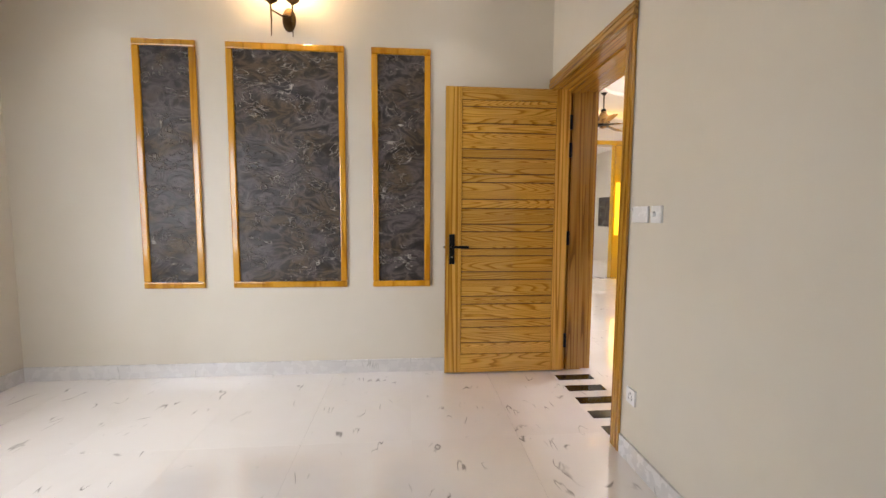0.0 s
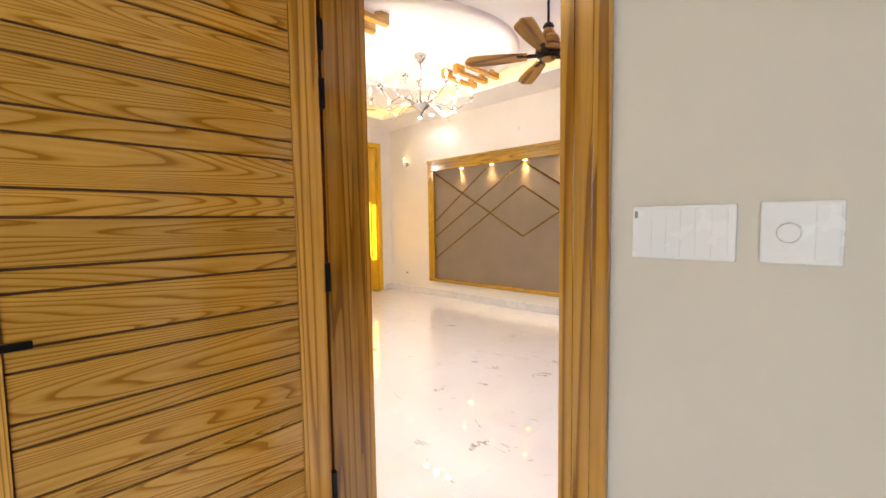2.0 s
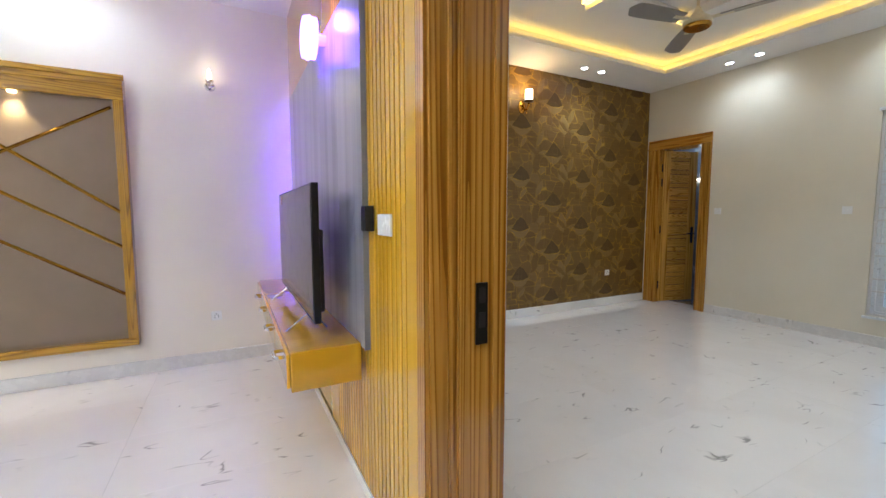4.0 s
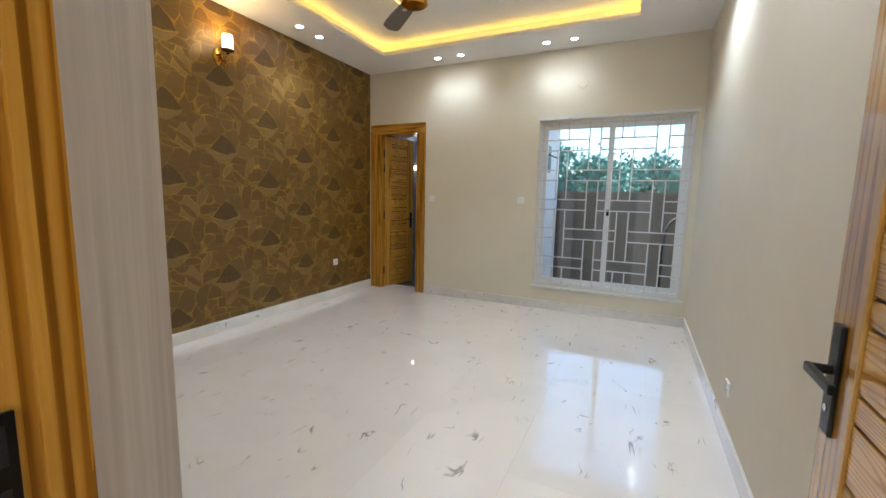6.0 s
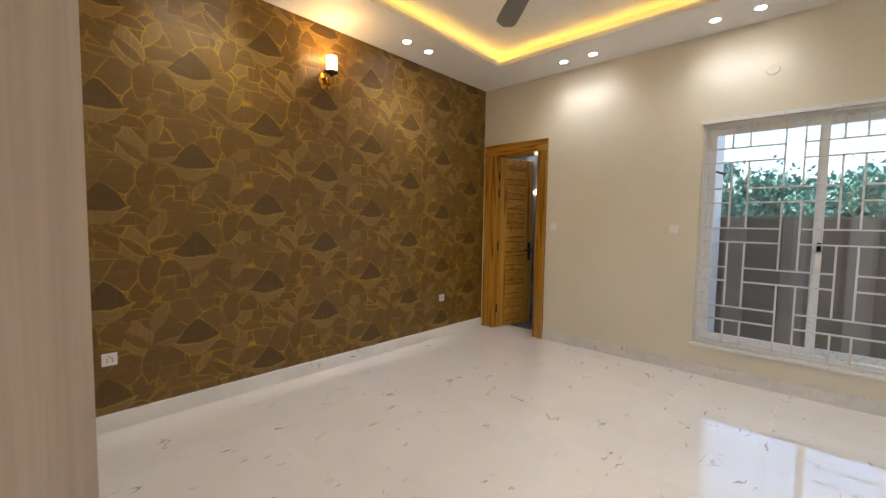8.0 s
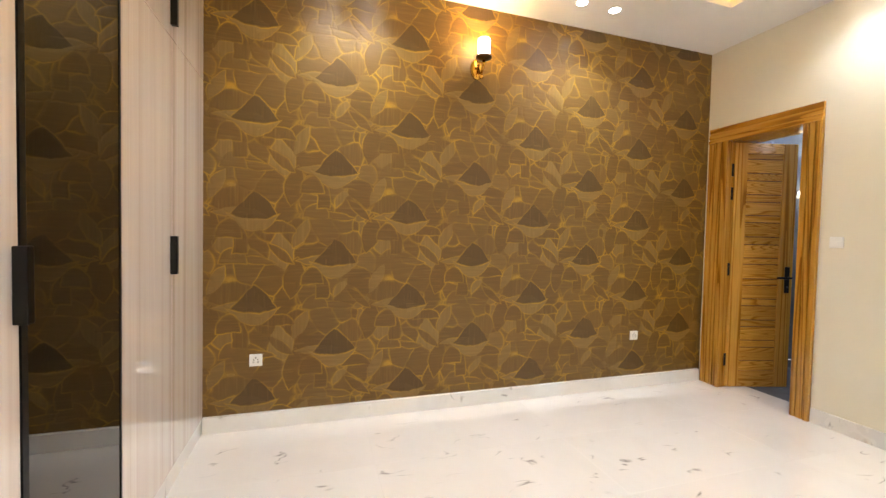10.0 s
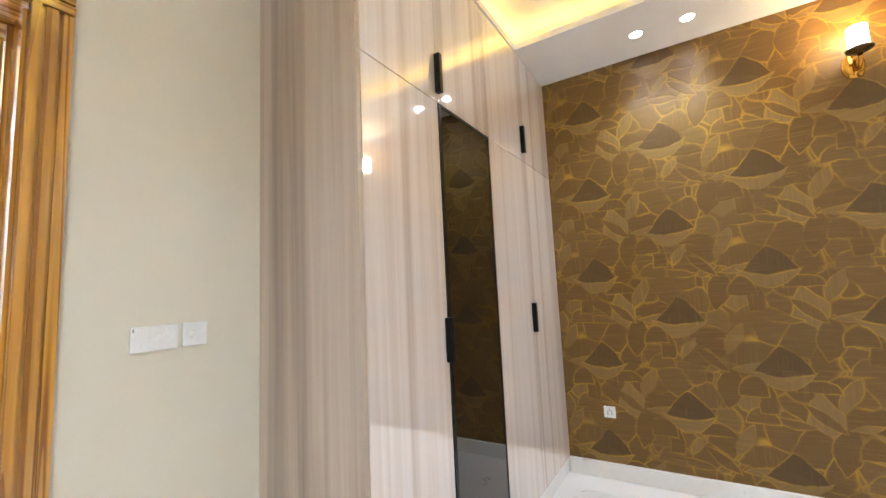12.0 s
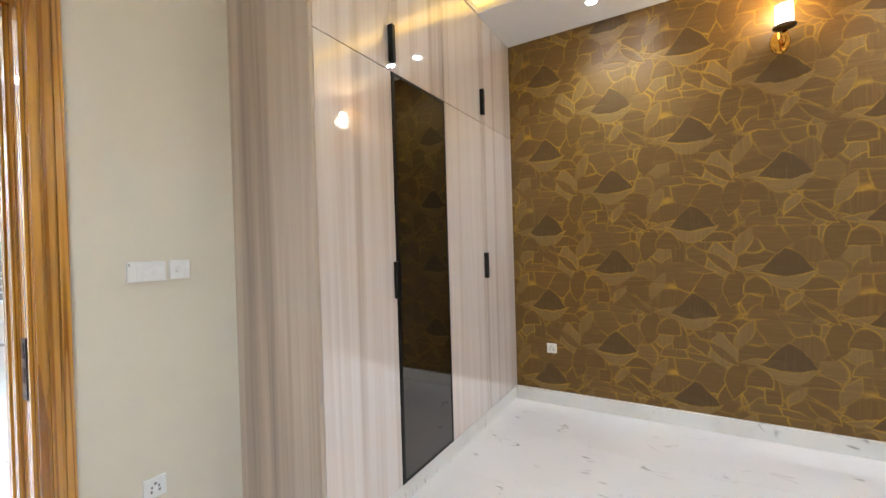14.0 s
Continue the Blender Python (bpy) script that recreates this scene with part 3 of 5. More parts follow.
def casing_boxes(bm, run, p0, p1, q0, q1, face, out, deep=1.0):
    """A moulded board: run 'z' stands from q0 to q1 with its width p0..p1; face is where it starts, out its direction and axis."""
    ax, sgn = out
    w = p1 - p0
    for f0, f1, d in ((0.0, 0.22, 0.030), (0.22, 0.34, 0.014), (0.34, 0.62, 0.024), (0.62, 0.72, 0.012), (0.72, 1.0, 0.020)):
        a, b = p0 + w * f0, p0 + w * f1
        c0, c1 = sorted((face, face + sgn * d * deep))
        if run == 'z':
            if ax == 'x':
                box(bm, c0, c1, a, b, q0, q1)
            else:
                box(bm, a, b, c0, c1, q0, q1)
        else:
            if ax == 'x':
                box(bm, c0, c1, q0, q1, a, b)
            else:
                box(bm, q0, q1, c0, c1, a, b)


def door_lining(name, label, side_parts, head_parts):
    t = thing(name, label, "door frame", "door frames", "structure")
    for bm in side_parts:
        part("jamb", bm, wood_z, t)
    for bm, m in head_parts:
        part("head", bm, m, t)
    return t


# first bedroom doorway
def first_frame():
    south, north, head = bmesh.new(), bmesh.new(), bmesh.new()
    box(south, A_E - 0.004, 1.49, 2.14, 2.20, 0, 2.20)
    box(south, 1.49, 1.53, 2.14, 2.224, 0, 2.19, bevel=0.003)
    box(south, 1.53, HALL_W + 0.004, 2.14, 2.182, 0, 2.20)
    box(north, A_E - 0.004, HALL_W + 0.004, 3.265, 3.295, 0, 2.20)
    box(north, 1.575, 1.70, 3.247, 3.265, 0, 2.185)
    box(head, A_E - 0.004, HALL_W + 0.004, 2.16, 3.295, 2.20, 2.23)
    box(head, 1.53, 1.66, 2.19, 3.265, 2.185, 2.20)
    t = door_lining("door_frame", "varnished golden wood frame around the bedroom doorway", (south, north), ((head, wood_y),))
    c1, c2 = bmesh.new(), bmesh.new()
    casing_boxes(c1, 'z', 2.112, 2.199, 0, 2.203, A_E - 0.004, ('x', -1), 0.4)
    part("casing", c1, wood_z, t)
    casing_boxes(c2, 'y', 2.204, 2.292, 2.108, 3.308, A_E - 0.004, ('x', -1))
    part("casing", c2, wood_y, t)
    c3, c4 = bmesh.new(), bmesh.new()
    casing_boxes(c3, 'z', 2.095, 2.179, 0, 2.203, HALL_W + 0.004, ('x', 1), 0.55)
    part("casing", c3, wood_z, t)
    casing_boxes(c4, 'z', 3.266, 3.35, 0, 2.29, HALL_W + 0.004, ('x', 1))
    part("casing", c4, wood_z, t)
    c5 = bmesh.new()
    casing_boxes(c5, 'y', 2.204, 2.292, 2.105, 3.265, HALL_W + 0.004, ('x', 1))
    part("casing", c5, wood_y, t)
    sp = part("strike_plate", B(1.494, 1.526, 2.2235, 2.2265, 0.91, 1.04, bevel=0.001), black_metal, t)
    return t


first_frame()


def second_frame():
    east, west, head = bmesh.new(), bmesh.new(), bmesh.new()
    face = BED_N + BEDROOM.y
    y0, y1 = face - 0.004, 2.034
    for bm, x0, x1, s in ((east, 2.855, 2.91, -1), (west, 1.80, 1.825, 1)):
        box(bm, x0, x1, y0, y1, 0, 2.17)
        f = x0 if s < 0 else x1
        for a, b, d in ((1.985, 2.02, 0.010), (1.94, 1.955, 0.008), (1.905, 1.92, 0.012), (1.775, 1.79, 0.008)):
            p, q = sorted((f, f + s * d))
            box(bm, p, q, a, b, 0, 2.158)
    box(head, 1.80, 2.91, y0, y1, 2.17, 2.20)
    box(head, 1.825, 2.855, 1.905, 1.92, 2.158, 2.17)
    t = door_lining("door_frame", "grooved golden wood frame around the second bedroom doorway", (east, west), ((head, head_wood),))
    c1, c2, c3 = bmesh.new(), bmesh.new(), bmesh.new()
    casing_boxes(c1, 'z', 2.856, 2.945, 0, 2.172, face - 0.004, ('y', -1), 0.8)
    part("casing", c1, wood_z, t)
    casing_boxes(c2, 'z', 1.722, 1.824, 0, 2.172, face - 0.004, ('y', -1), 0.8)
    part("casing", c2, wood_z, t)
    casing_boxes(c3, 'x', 2.173, 2.275, 1.722, 2.945, face - 0.004, ('y', -1), 0.8)
    part("casing", c3, head_wood, t)
    plate = part("strike_plate", B(2.8475, 2.8545, 1.812, 1.855, 0.85, 1.05, bevel=0.002), black_metal, t, "black metal strike plate")
    part("latch_hole", B(2.846, 2.8473, 1.822, 1.846, 0.985, 1.035), rubber, plate)
    part("latch_hole", B(2.846, 2.8473, 1.822, 1.846, 0.905, 0.955), rubber, plate)
    return t


second_frame()


def bath_frame():
    a, b, head = bmesh.new(), bmesh.new(), bmesh.new()
    box(a, 4.985, 5.015, -3.124, BED_S + 0.004, 0, 2.16)
    box(b, 5.58, 5.61, -3.124, BED_S + 0.004, 0, 2.16)
    box(head, 4.985, 5.61, -3.124, BED_S + 0.004, 2.16, 2.19)
    t = door_lining("door_frame", "golden wood frame around the bathroom doorway", (a, b), ((head, head_wood),))
    for p0, p1 in ((4.889, 5.014), (5.581, 5.76)):
        c = bmesh.new()
        casing_boxes(c, 'z', p0, p1, 0, 2.162, BED_S + 0.004, ('y', 1))
        part("casing", c, wood_z, t)
    c = bmesh.new()
    casing_boxes(c, 'x', 2.163, 2.295, 4.889, 5.76, BED_S + 0.004, ('y', 1))
    part("casing", c, head_wood, t)
    return t


made = names_now()
bath_frame()
set_in_bedroom(made)

GROOVES = (2.108, 2.058, 1.934, 1.867, 1.745, 1.678, 1.559, 1.495, 1.367, 1.298, 1.177, 1.120, 0.989, 0.932, 0.808, 0.746, 0.617, 0.554, 0.432, 0.369, 0.246, 0.154)


def lever(parent, x, z, side, toward, mat=None):
    """A lever handle on a long plate; side is the face's y, toward the x direction of the lever."""
    s = 1 if side > 0 else -1
    y = side
    mat = mat or black_metal
    h = part("handle_plate", B(x - 0.021, x + 0.021, min(y, y + s * 0.009), max(y, y + s * 0.009), z - 0.115, z + 0.115, bevel=0.003), mat, parent, "black metal handle plate")
    bm = bmesh.new()
    rod(bm, (x, y + s * 0.006, z + 0.02), (x, y + s * 0.048, z + 0.02), 0.010, n=12)
    box(bm, min(x, x + toward * 0.125) - 0.008, max(x, x + toward * 0.125), min(y + s * 0.04, y + s * 0.052), max(y + s * 0.04, y + s * 0.052), z + 0.010, z + 0.030, bevel=0.004)
    part("lever", bm, mat, h)
    bm = bmesh.new()
    rod(bm, (x, y + s * 0.008, z - 0.06), (x, y + s * 0.012, z - 0.06), 0.008, n=10)
    part("keyhole", bm, chrome, h)
    return h


def door_leaf(label, width, m, height=2.2, planks=True):
    """A ledged wooden leaf; hinge edge at x = 0, the leaf runs to -x, its faces at y = 0 and y = 0.04."""
    t = thing("door", label, "door", "wooden doors")
    k = height / 2.2
    sl, sr = 0.125, 0.105
    part("stile", B(-width, -width + sl, 0, 0.04, 0.01, height, bevel=0.002), stile_wood, t)
    part("stile", B(-sr, 0, 0, 0.04, 0.01, height, bevel=0.002), stile_wood, t)
    part("rail", B(-width + sl, -sr, 0.0005, 0.0395, GROOVES[0] * k, height, bevel=0.001), wood_x, t)
    part("rail", B(-width + sl, -sr, 0.0005, 0.0395, 0.01, GROOVES[-1] * k, bevel=0.001), wood_x, t)
    # dark brown core: the shade inside the plank grooves, put into its colour
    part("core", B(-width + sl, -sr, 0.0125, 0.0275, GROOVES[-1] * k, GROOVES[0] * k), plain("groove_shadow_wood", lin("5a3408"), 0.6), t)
    for z1, z0 in zip(GROOVES, GROOVES[1:]):
        part("plank", B(-width + sl + 0.002, -sr - 0.002, 0.006, 0.034, z0 * k + 0.0034, z1 * k - 0.0034, bevel=0.0025), wood_x, t)
    lever(t, -width + 0.052, 0.985 * k, -0.0001, 1)
    lever(t, -width + 0.052, 0.985 * k, 0.0401, 1)
    part("latch", B(-width - 0.012, -width, 0.012, 0.028, 0.99 * k, 1.01 * k, bevel=0.003), chrome, t)
    for z in (0.25, 1.07, 1.75, 1.96):
        part("hinge", B(-0.001, 0.022, -0.004, 0.02, z * k - 0.055, z * k + 0.055, bevel=0.002), black_metal, t, "black butt hinge")
    t.matrix_world = m
    return t


door_leaf("open golden wooden plank door with black lever handle", 0.955, pose(1.547, 3.221, 0))
door_leaf("golden wooden plank door folded back against the wall", 0.90, pose(1.828, 1.80, 0, 0, 0, 89), 2.15)
made = names_now()
door_leaf("half-open golden wooden bathroom door", 0.555, pose(5.592, -2.925, 0, 0, 0, 75), 2.15)
set_in_bedroom(made)

# black inlay stripes in the thresholds


def stripe_set(label, pieces):
    t = thing("threshold_inlay", label, "floor inlay", "", "structure")
    for a in pieces:
        part("stripe", B(*a, -0.003, 0.0035, bevel=0.001), black_granite, t)


stripe_set("black granite stripes set in the doorway floor", [(1.452, 1.73, y - 0.046, y + 0.046) for y in (3.09, 2.893, 2.70, 2.508, 2.318)])
stripe_set("black granite stripes across the portal floor", [(2.02 + 0.19 * i, 2.11 + 0.19 * i, 7.88, 8.06) for i in range(18)])
stripe_set("black granite stripes set in the bedroom doorway", [(x - 0.045, x + 0.045, 1.78, 2.02) for x in (1.95, 2.16, 2.37, 2.58, 2.79)])

# ---- first bedroom ----


def wall_panel(label, x0, x1, z0=0.687, z1=2.485):
    t = thing("wall_panel", label, "wall panel", "framed wallpaper panels")
    w = 0.048
    y = A_N
    part("wallpaper", B(x0 + w, x1 - w, y - 0.006, y - 0.0005, z0 + w, z1 - w), paper_swirl, t, "dark grey swirling textured wallpaper")
    for a, b, c, d, m in ((x0, x1, z1 - w, z1, wood_x), (x0, x1, z0, z0 + w, wood_x), (x0, x0 + w, z0 + w, z1 - w, wood_z), (x1 - w, x1, z0 + w, z1 - w, wood_z)):
        bm = bmesh.new()
        box(bm, a, b, y - 0.022, y, c, d, bevel=0.009)
        part("moulding", bm, mould_wood, t)
    return t


wall_panel("narrow charcoal wallpaper panel in a honey wood moulding", -1.641, -1.208)
wall_panel("wide charcoal wallpaper panel in a honey wood moulding", -1.002, -0.157)
wall_panel("narrow charcoal wallpaper panel in a honey wood moulding", 0.039, 0.484)


def candle_sconce():
    x, y, z = -0.55, A_N, 2.655
    t = thing("wall_sconce", "antique bronze two-armed wall sconce, lit", "wall lamp")
    bm = bmesh.new()
    lathe(bm, [(0.001, -0.02), (0.03, -0.018), (0.045, -0.008), (0.05, 0.0)], n=20, m=Matrix.Translation((x, y, z)) @ pose(0, 0, 0, -90, 0, 0).inverted() @ Matrix.Diagonal((1, 1.7, -1, 1)))
    part("backplate", bm, bronze, t, smooth=True)
    for s in (-1, 1):
        cx, cy = x + s * 0.075 - 0.02, y - 0.11
        bm = bmesh.new()
        tube(bm, [(x, y - 0.02, z + 0.02), (x + s * 0.03, y - 0.06, z + 0.0), (cx, cy, z + 0.02)], 0.006)
        tube(bm, [(cx, cy, z - 0.16), (cx - s * 0.004, cy, z - 0.05), (cx, cy, z + 0.06)], [0.003, 0.006, 0.007])
        part("arm", bm, bronze, t, smooth=True)
        bm = bmesh.new()
        lathe(bm, [(0.008, 0.055), (0.018, 0.065), (0.046, 0.085), (0.05, 0.095), (0.042, 0.1), (0.02, 0.092)], (cx, cy, z), 18)
        part("cup", bm, bronze, t, smooth=True)
        bm = bmesh.new()
        lathe(bm, [(0.02, 0.095), (0.032, 0.11), (0.036, 0.16), (0.034, 0.22)], (cx, cy, z), 18)
        part("shade", bm, shade_glow, t, "lit frosted glass shade", smooth=True)
        lamp_point("sconce_lamp", (cx, cy, z + 0.27), 0.7, (1.0, 0.72, 0.38), 0.03)


candle_sconce()

MAKES = {}


def plate(label, kind, place, out):
    """A wall plate 0.086 m square (or 0.146 wide). out: the way it faces, in degrees about z (0 faces -y)."""
    key = kind
    if key not in MAKES:
        t = thing("wall_plate", label, "switch plate")
        wide = kind == "switches"
        w = 0.066 if wide else 0.039
        part("plate", B(-w, w, -0.011, 0.0, -0.039, 0.039, bevel=0.003), white_plastic, t)
        if wide:
            for i in range(6):
                part("rocker", B(-w + 0.010 + i * 0.0190, -w + 0.0282 + i * 0.0190, -0.0122, -0.0108, -0.034, 0.034, bevel=0.0004), white_plastic, t)
            part("mark", B(-w + 0.004, -w + 0.008, -0.0118, -0.0109, 0.022, 0.032), grey_plastic, t)
        elif kind == "dimmer":
            bm = bmesh.new()
            rod(bm, (-0.010, -0.011, 0.0), (-0.010, -0.026, 0.0), 0.013, 0.011, 20)
            part("knob", bm, white_plastic, t)
            part("mark", B(0.020, 0.024, -0.0118, -0.0109, 0.020, 0.032), grey_plastic, t)
            part("rocker", B(0.014, 0.036, -0.0125, -0.0108, -0.034, 0.034, bevel=0.001), white_plastic, t)
        elif kind == "socket":
            for px, pz, a in ((0, 0.016, 0.004), (-0.014, -0.012, 0.0035), (0.014, -0.012, 0.0035), (-0.012, 0.004, 0.003), (0.012, 0.004, 0.003)):
                part("socket_hole", B(px - a, px + a, -0.0118, -0.0109, pz - 0.005, pz + 0.005), grey_plastic, t)
        else:
            part("rocker", B(-0.03, 0.03, -0.0135, -0.0108, -0.03, 0.03, bevel=0.0015), white_plastic, t)
        MAKES[key] = t
        t.matrix_world = Matrix.Translation(place) @ pose(0, 0, 0, 0, 0, out)
        return t
    t = copy_thing(MAKES[key], Matrix.Translation(place) @ pose(0, 0, 0, 0, 0, out))
    t["label"] = label
    return t


plate("white six-gang switch plate beside the doorway", "switches", (A_E, 2.011, 1.254), -90)
plate("white dimmer plate beside the doorway", "dimmer", (A_E, 1.881, 1.255), -90)
plate("white wall socket near the floor", "socket", (A_E, 2.02, 0.345), -90)
made = names_now()
plate("white six-gang switch plate on cream wall", "switches", (3.252, BED_N, 1.247), 0)
plate("white dimmer plate on cream wall", "dimmer", (3.371, BED_N, 1.249), 0)
plate("white wall socket under the switches", "socket", (3.254, BED_N, 0.41), 0)
plate("white wall socket on brown wallpaper", "socket", (BED_E, -2.10, 0.453), -90)
plate("white wall socket beside the wardrobe", "socket", (BED_E, 0.925, 0.45), -90)
plate("white switch plate beside bathroom door", "switch", (4.786, BED_S, 1.30), 180)
plate("white switch plate beside the window", "switch", (3.579, BED_S, 1.30), 180)
plate("white wall socket near the floor", "socket", (BED_W, -0.62, 0.30), 90)
set_in_bedroom(made)
plate("white wall socket on the lounge wall", "socket", (HALL_E, 2.675, 0.41), -90)


def downlight(x, y, z, power, lamp=True, target=None, angle=95):
    if "down" not in MAKES:
        t = thing("downlight", "lit round white recessed ceiling spotlight", "ceiling light", "recessed downlights")
        bm = bmesh.new()
        lathe(bm, [(0.036, -0.001), (0.036, -0.004), (0.046, -0.004), (0.048, 0.0)], n=20)
        part("trim_ring", bm, white_plastic, t, smooth=False)
        bm = bmesh.new()
        lathe(bm, [(0.001, -0.0025), (0.035, -0.0025), (0.035, 0.0)], n=20)
        part("lens", bm, down_face, t)
        MAKES["down"] = t
        t.location = (x, y, z)
    else:
        copy_thing(MAKES["down"], pose(x, y, z))
    if lamp:
        lamp_spot(x, y, z - 0.03, power, target=target, angle=angle)


for x in (-1.8, -0.55, 0.6):
    downlight(x, 2.95, 2.99, SPOT_A)
for x in (-1.9, -0.8):
    downlight(x, 0.2, 2.99, SPOT_A)

# window in the west wall, out of sight but lighting the room


def sliding_window(name, label, x0, x1, z0, z1, m):
    """Built in a local frame: x along the wall, y into the wall."""
    t = thing(name, label, "window", "", "structure")
    w = 0.045
    for a, b, c, d in ((x0, x1, z1 - w, z1), (x0, x1, z0, z0 + w), (x0, x0 + w, z0 + w, z1 - w), (x1 - w, x1, z0 + w, z1 - w)):
        part("window_frame", B(a, b, 0.05, 0.15, c, d, bevel=0.003), white_alu, t)
    mid = (x0 + x1) / 2
    for a, b, y in ((x0 + w, mid + 0.03, 0.075), (mid - 0.03, x1 - w, 0.112)):
        s = 0.05
        sash = part("sash", B(a, b, y, y + 0.03, z1 - w - s, z1 - w, bevel=0.002), white_alu, t)
        for p, q, c, d in ((a, b, z0 + w, z0 + w + s), (a, a + s, z0 + w + s, z1 - w - s), (b - s, b, z0 + w + s, z1 - w - s)):
            part("sash_bar", B(p, q, y, y + 0.03, c, d, bevel=0.002), white_alu, sash)
        shadeless(part("pane", B(a + s, b - s, y + 0.013, y + 0.017, z0 + w + s, z1 - w - s), pane_glass, t))
    t.matrix_world = m
    return t


sliding_window("window_1", "white aluminium sliding bedroom window", -0.1, 1.9, 0.6, 2.2, pose(A_W, 0, 0, 0, 0, 90))

# ---- second bedroom ----
made = names_now()
sliding_window("window_2", "white aluminium sliding window behind a grille", -3.39, -1.815, 0.285, 2.22, pose(0, BED_S, 0, 0, 0, 180))
structure("window_sill", B(1.79, 3.41, BED_S, BED_S + 0.025, 0.262, 0.285, bevel=0.004), white_alu, "thin white window sill")
structure("window_trim", B(1.79, 3.41, BED_S, BED_S + 0.012, 2.22, 2.25, bevel=0.003), white_alu, "thin white trim above the window")


def grille(label, x0, x1, z0, z1, y, cols, rows):
    """Woven pairs of square bars: each pair stops at the crossing where the other passes."""
    t = thing("window_grille", label, "window grille")
    h, d = 0.059, 0.0065

    def bar(a, b, c, e):
        part("bar", B(a, b, y - 0.006, y + 0.006, c, e), grille_paint, t)
    for a, b, c, e in ((x0, x1, z1 - 0.02, z1), (x0, x1, z0, z0 + 0.02), (x0, x0 + 0.02, z0 + 0.02, z1 - 0.02), (x1 - 0.02, x1, z0 + 0.02, z1 - 0.02)):
        part("border", B(a, b, y - 0.008, y + 0.008, c, e), grille_paint, t)
    n, k = len(cols), len(rows)
    for j, z in enumerate(rows):
        i = j % 2
        if i == 1:
            for s in (-h, h):
                bar(cols[0] + h, x1 - 0.02, z + s - d, z + s + d)
        while i < n:
            hi = x1 - 0.02 if i == 0 else cols[i - 1] - h
            lo = x0 + 0.02 if i + 1 >= n else cols[i + 1] + h
            for s in (-h, h):
                bar(lo, hi, z + s - d, z + s + d)
            i += 2
        if (i - n) == 0 and n % 2 == 0 and j % 2 == 0:
            for s in (-h, h):
                bar(x0 + 0.02, cols[-1] - h, z + s - d, z + s + d)
    for i, x in enumerate(cols):
        j = (i + 1) % 2
        if j == 1:
            for s in (-h, h):
                bar(x + s - d, x + s + d, rows[0] + h, z1 - 0.02)
        while j < k:
            hi = z1 - 0.02 if j == 0 else rows[j - 1] - h
            lo = z0 + 0.02 if j + 1 >= k else rows[j + 1] + h
            for s in (-h, h):
                bar(x + s - d, x + s + d, lo, hi)
            j += 2
        last = (i + 1) % 2 == (k - 1) % 2
        if not last:
            for s in (-h, h):
                bar(x + s - d, x + s + d, z0 + 0.02, rows[-1] - h)
    return t


grille("white enamelled steel grille with woven pattern", 1.818, 3.387, 0.29, 2.216, BED_S - 0.02,
       (3.112, 2.768, 2.435, 2.102), (1.937, 1.597, 1.262, 0.926, 0.585))
lockset = thing("window_lock", "small black window latch with white tag", "window latch")
part("latch", B(2.577, 2.605, BED_S - 0.05, BED_S - 0.028, 1.15, 1.22, bevel=0.004), black_metal, lockset)
part("tag", B(2.572, 2.61, BED_S - 0.046, BED_S - 0.040, 1.03, 1.13, bevel=0.003), white_plastic, lockset)

# wardrobe, with its columns of doors
WX0, WX1, WY = 3.613, BED_E - 0.002, 1.232
wardrobe = thing("wardrobe", "glossy ash-grained fitted wardrobe reaching the ceiling, doors shut", "wardrobe")
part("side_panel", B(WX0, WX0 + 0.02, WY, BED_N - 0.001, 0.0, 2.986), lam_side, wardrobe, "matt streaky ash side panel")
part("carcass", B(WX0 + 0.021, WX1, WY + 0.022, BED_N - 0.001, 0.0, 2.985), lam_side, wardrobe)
part("plinth", B(WX0 + 0.0215, WX1, WY + 0.004, WY + 0.02, 0.0, 0.095), skirt_white, wardrobe, "white marble plinth")
COLS = (WX0 + 0.022, 4.14, 4.668, 5.215, WX1)
SPLIT = 2.205
for i in range(4):
    a, b = COLS[i] + 0.0015, COLS[i + 1] - 0.0015
    up = part("upper_door", B(a, b, WY, WY + 0.019, SPLIT + 0.002, 2.983, bevel=0.0015), lam_gloss, wardrobe)
    if i == 1:
        dr = part("mirror_door", B(a, b, WY + 0.004, WY + 0.019, 0.1, SPLIT - 0.002), black_metal, wardrobe, "black-framed smoked mirror door")
        for p, q, c, d in ((a, a + 0.022, 0.1, SPLIT - 0.002), (b - 0.008, b, 0.1, SPLIT - 0.002), (a + 0.022, b - 0.008, 0.1, 0.112), (a + 0.022, b - 0.008, SPLIT - 0.014, SPLIT - 0.002)):
            part("mirror_frame", B(p, q, WY - 0.003, WY + 0.004, c, d), black_metal, dr)
        part("mirror", B(a + 0.022, b - 0.008, WY, WY + 0.0035, 0.112, SPLIT - 0.014), smoked_mirror, dr, "smoked grey mirror")
    else:
        dr = part("door", B(a, b, WY, WY + 0.019, 0.1, SPLIT - 0.002, bevel=0.0015), lam_gloss, wardrobe)


def pull(x, z0, z1, parent):
    bm = bmesh.new()
    box(bm, x - 0.013, x + 0.013, WY - 0.03, WY, z0, z1, bevel=0.003)
    part("handle", bm, black_metal, parent, "black bar handle")


pull(4.135, 2.245, 2.43, wardrobe)
pull(5.20, 2.26, 2.445, wardrobe)
pull(5.20, 1.07, 1.255, wardrobe)
pull(4.128, 1.055, 1.24, wardrobe)


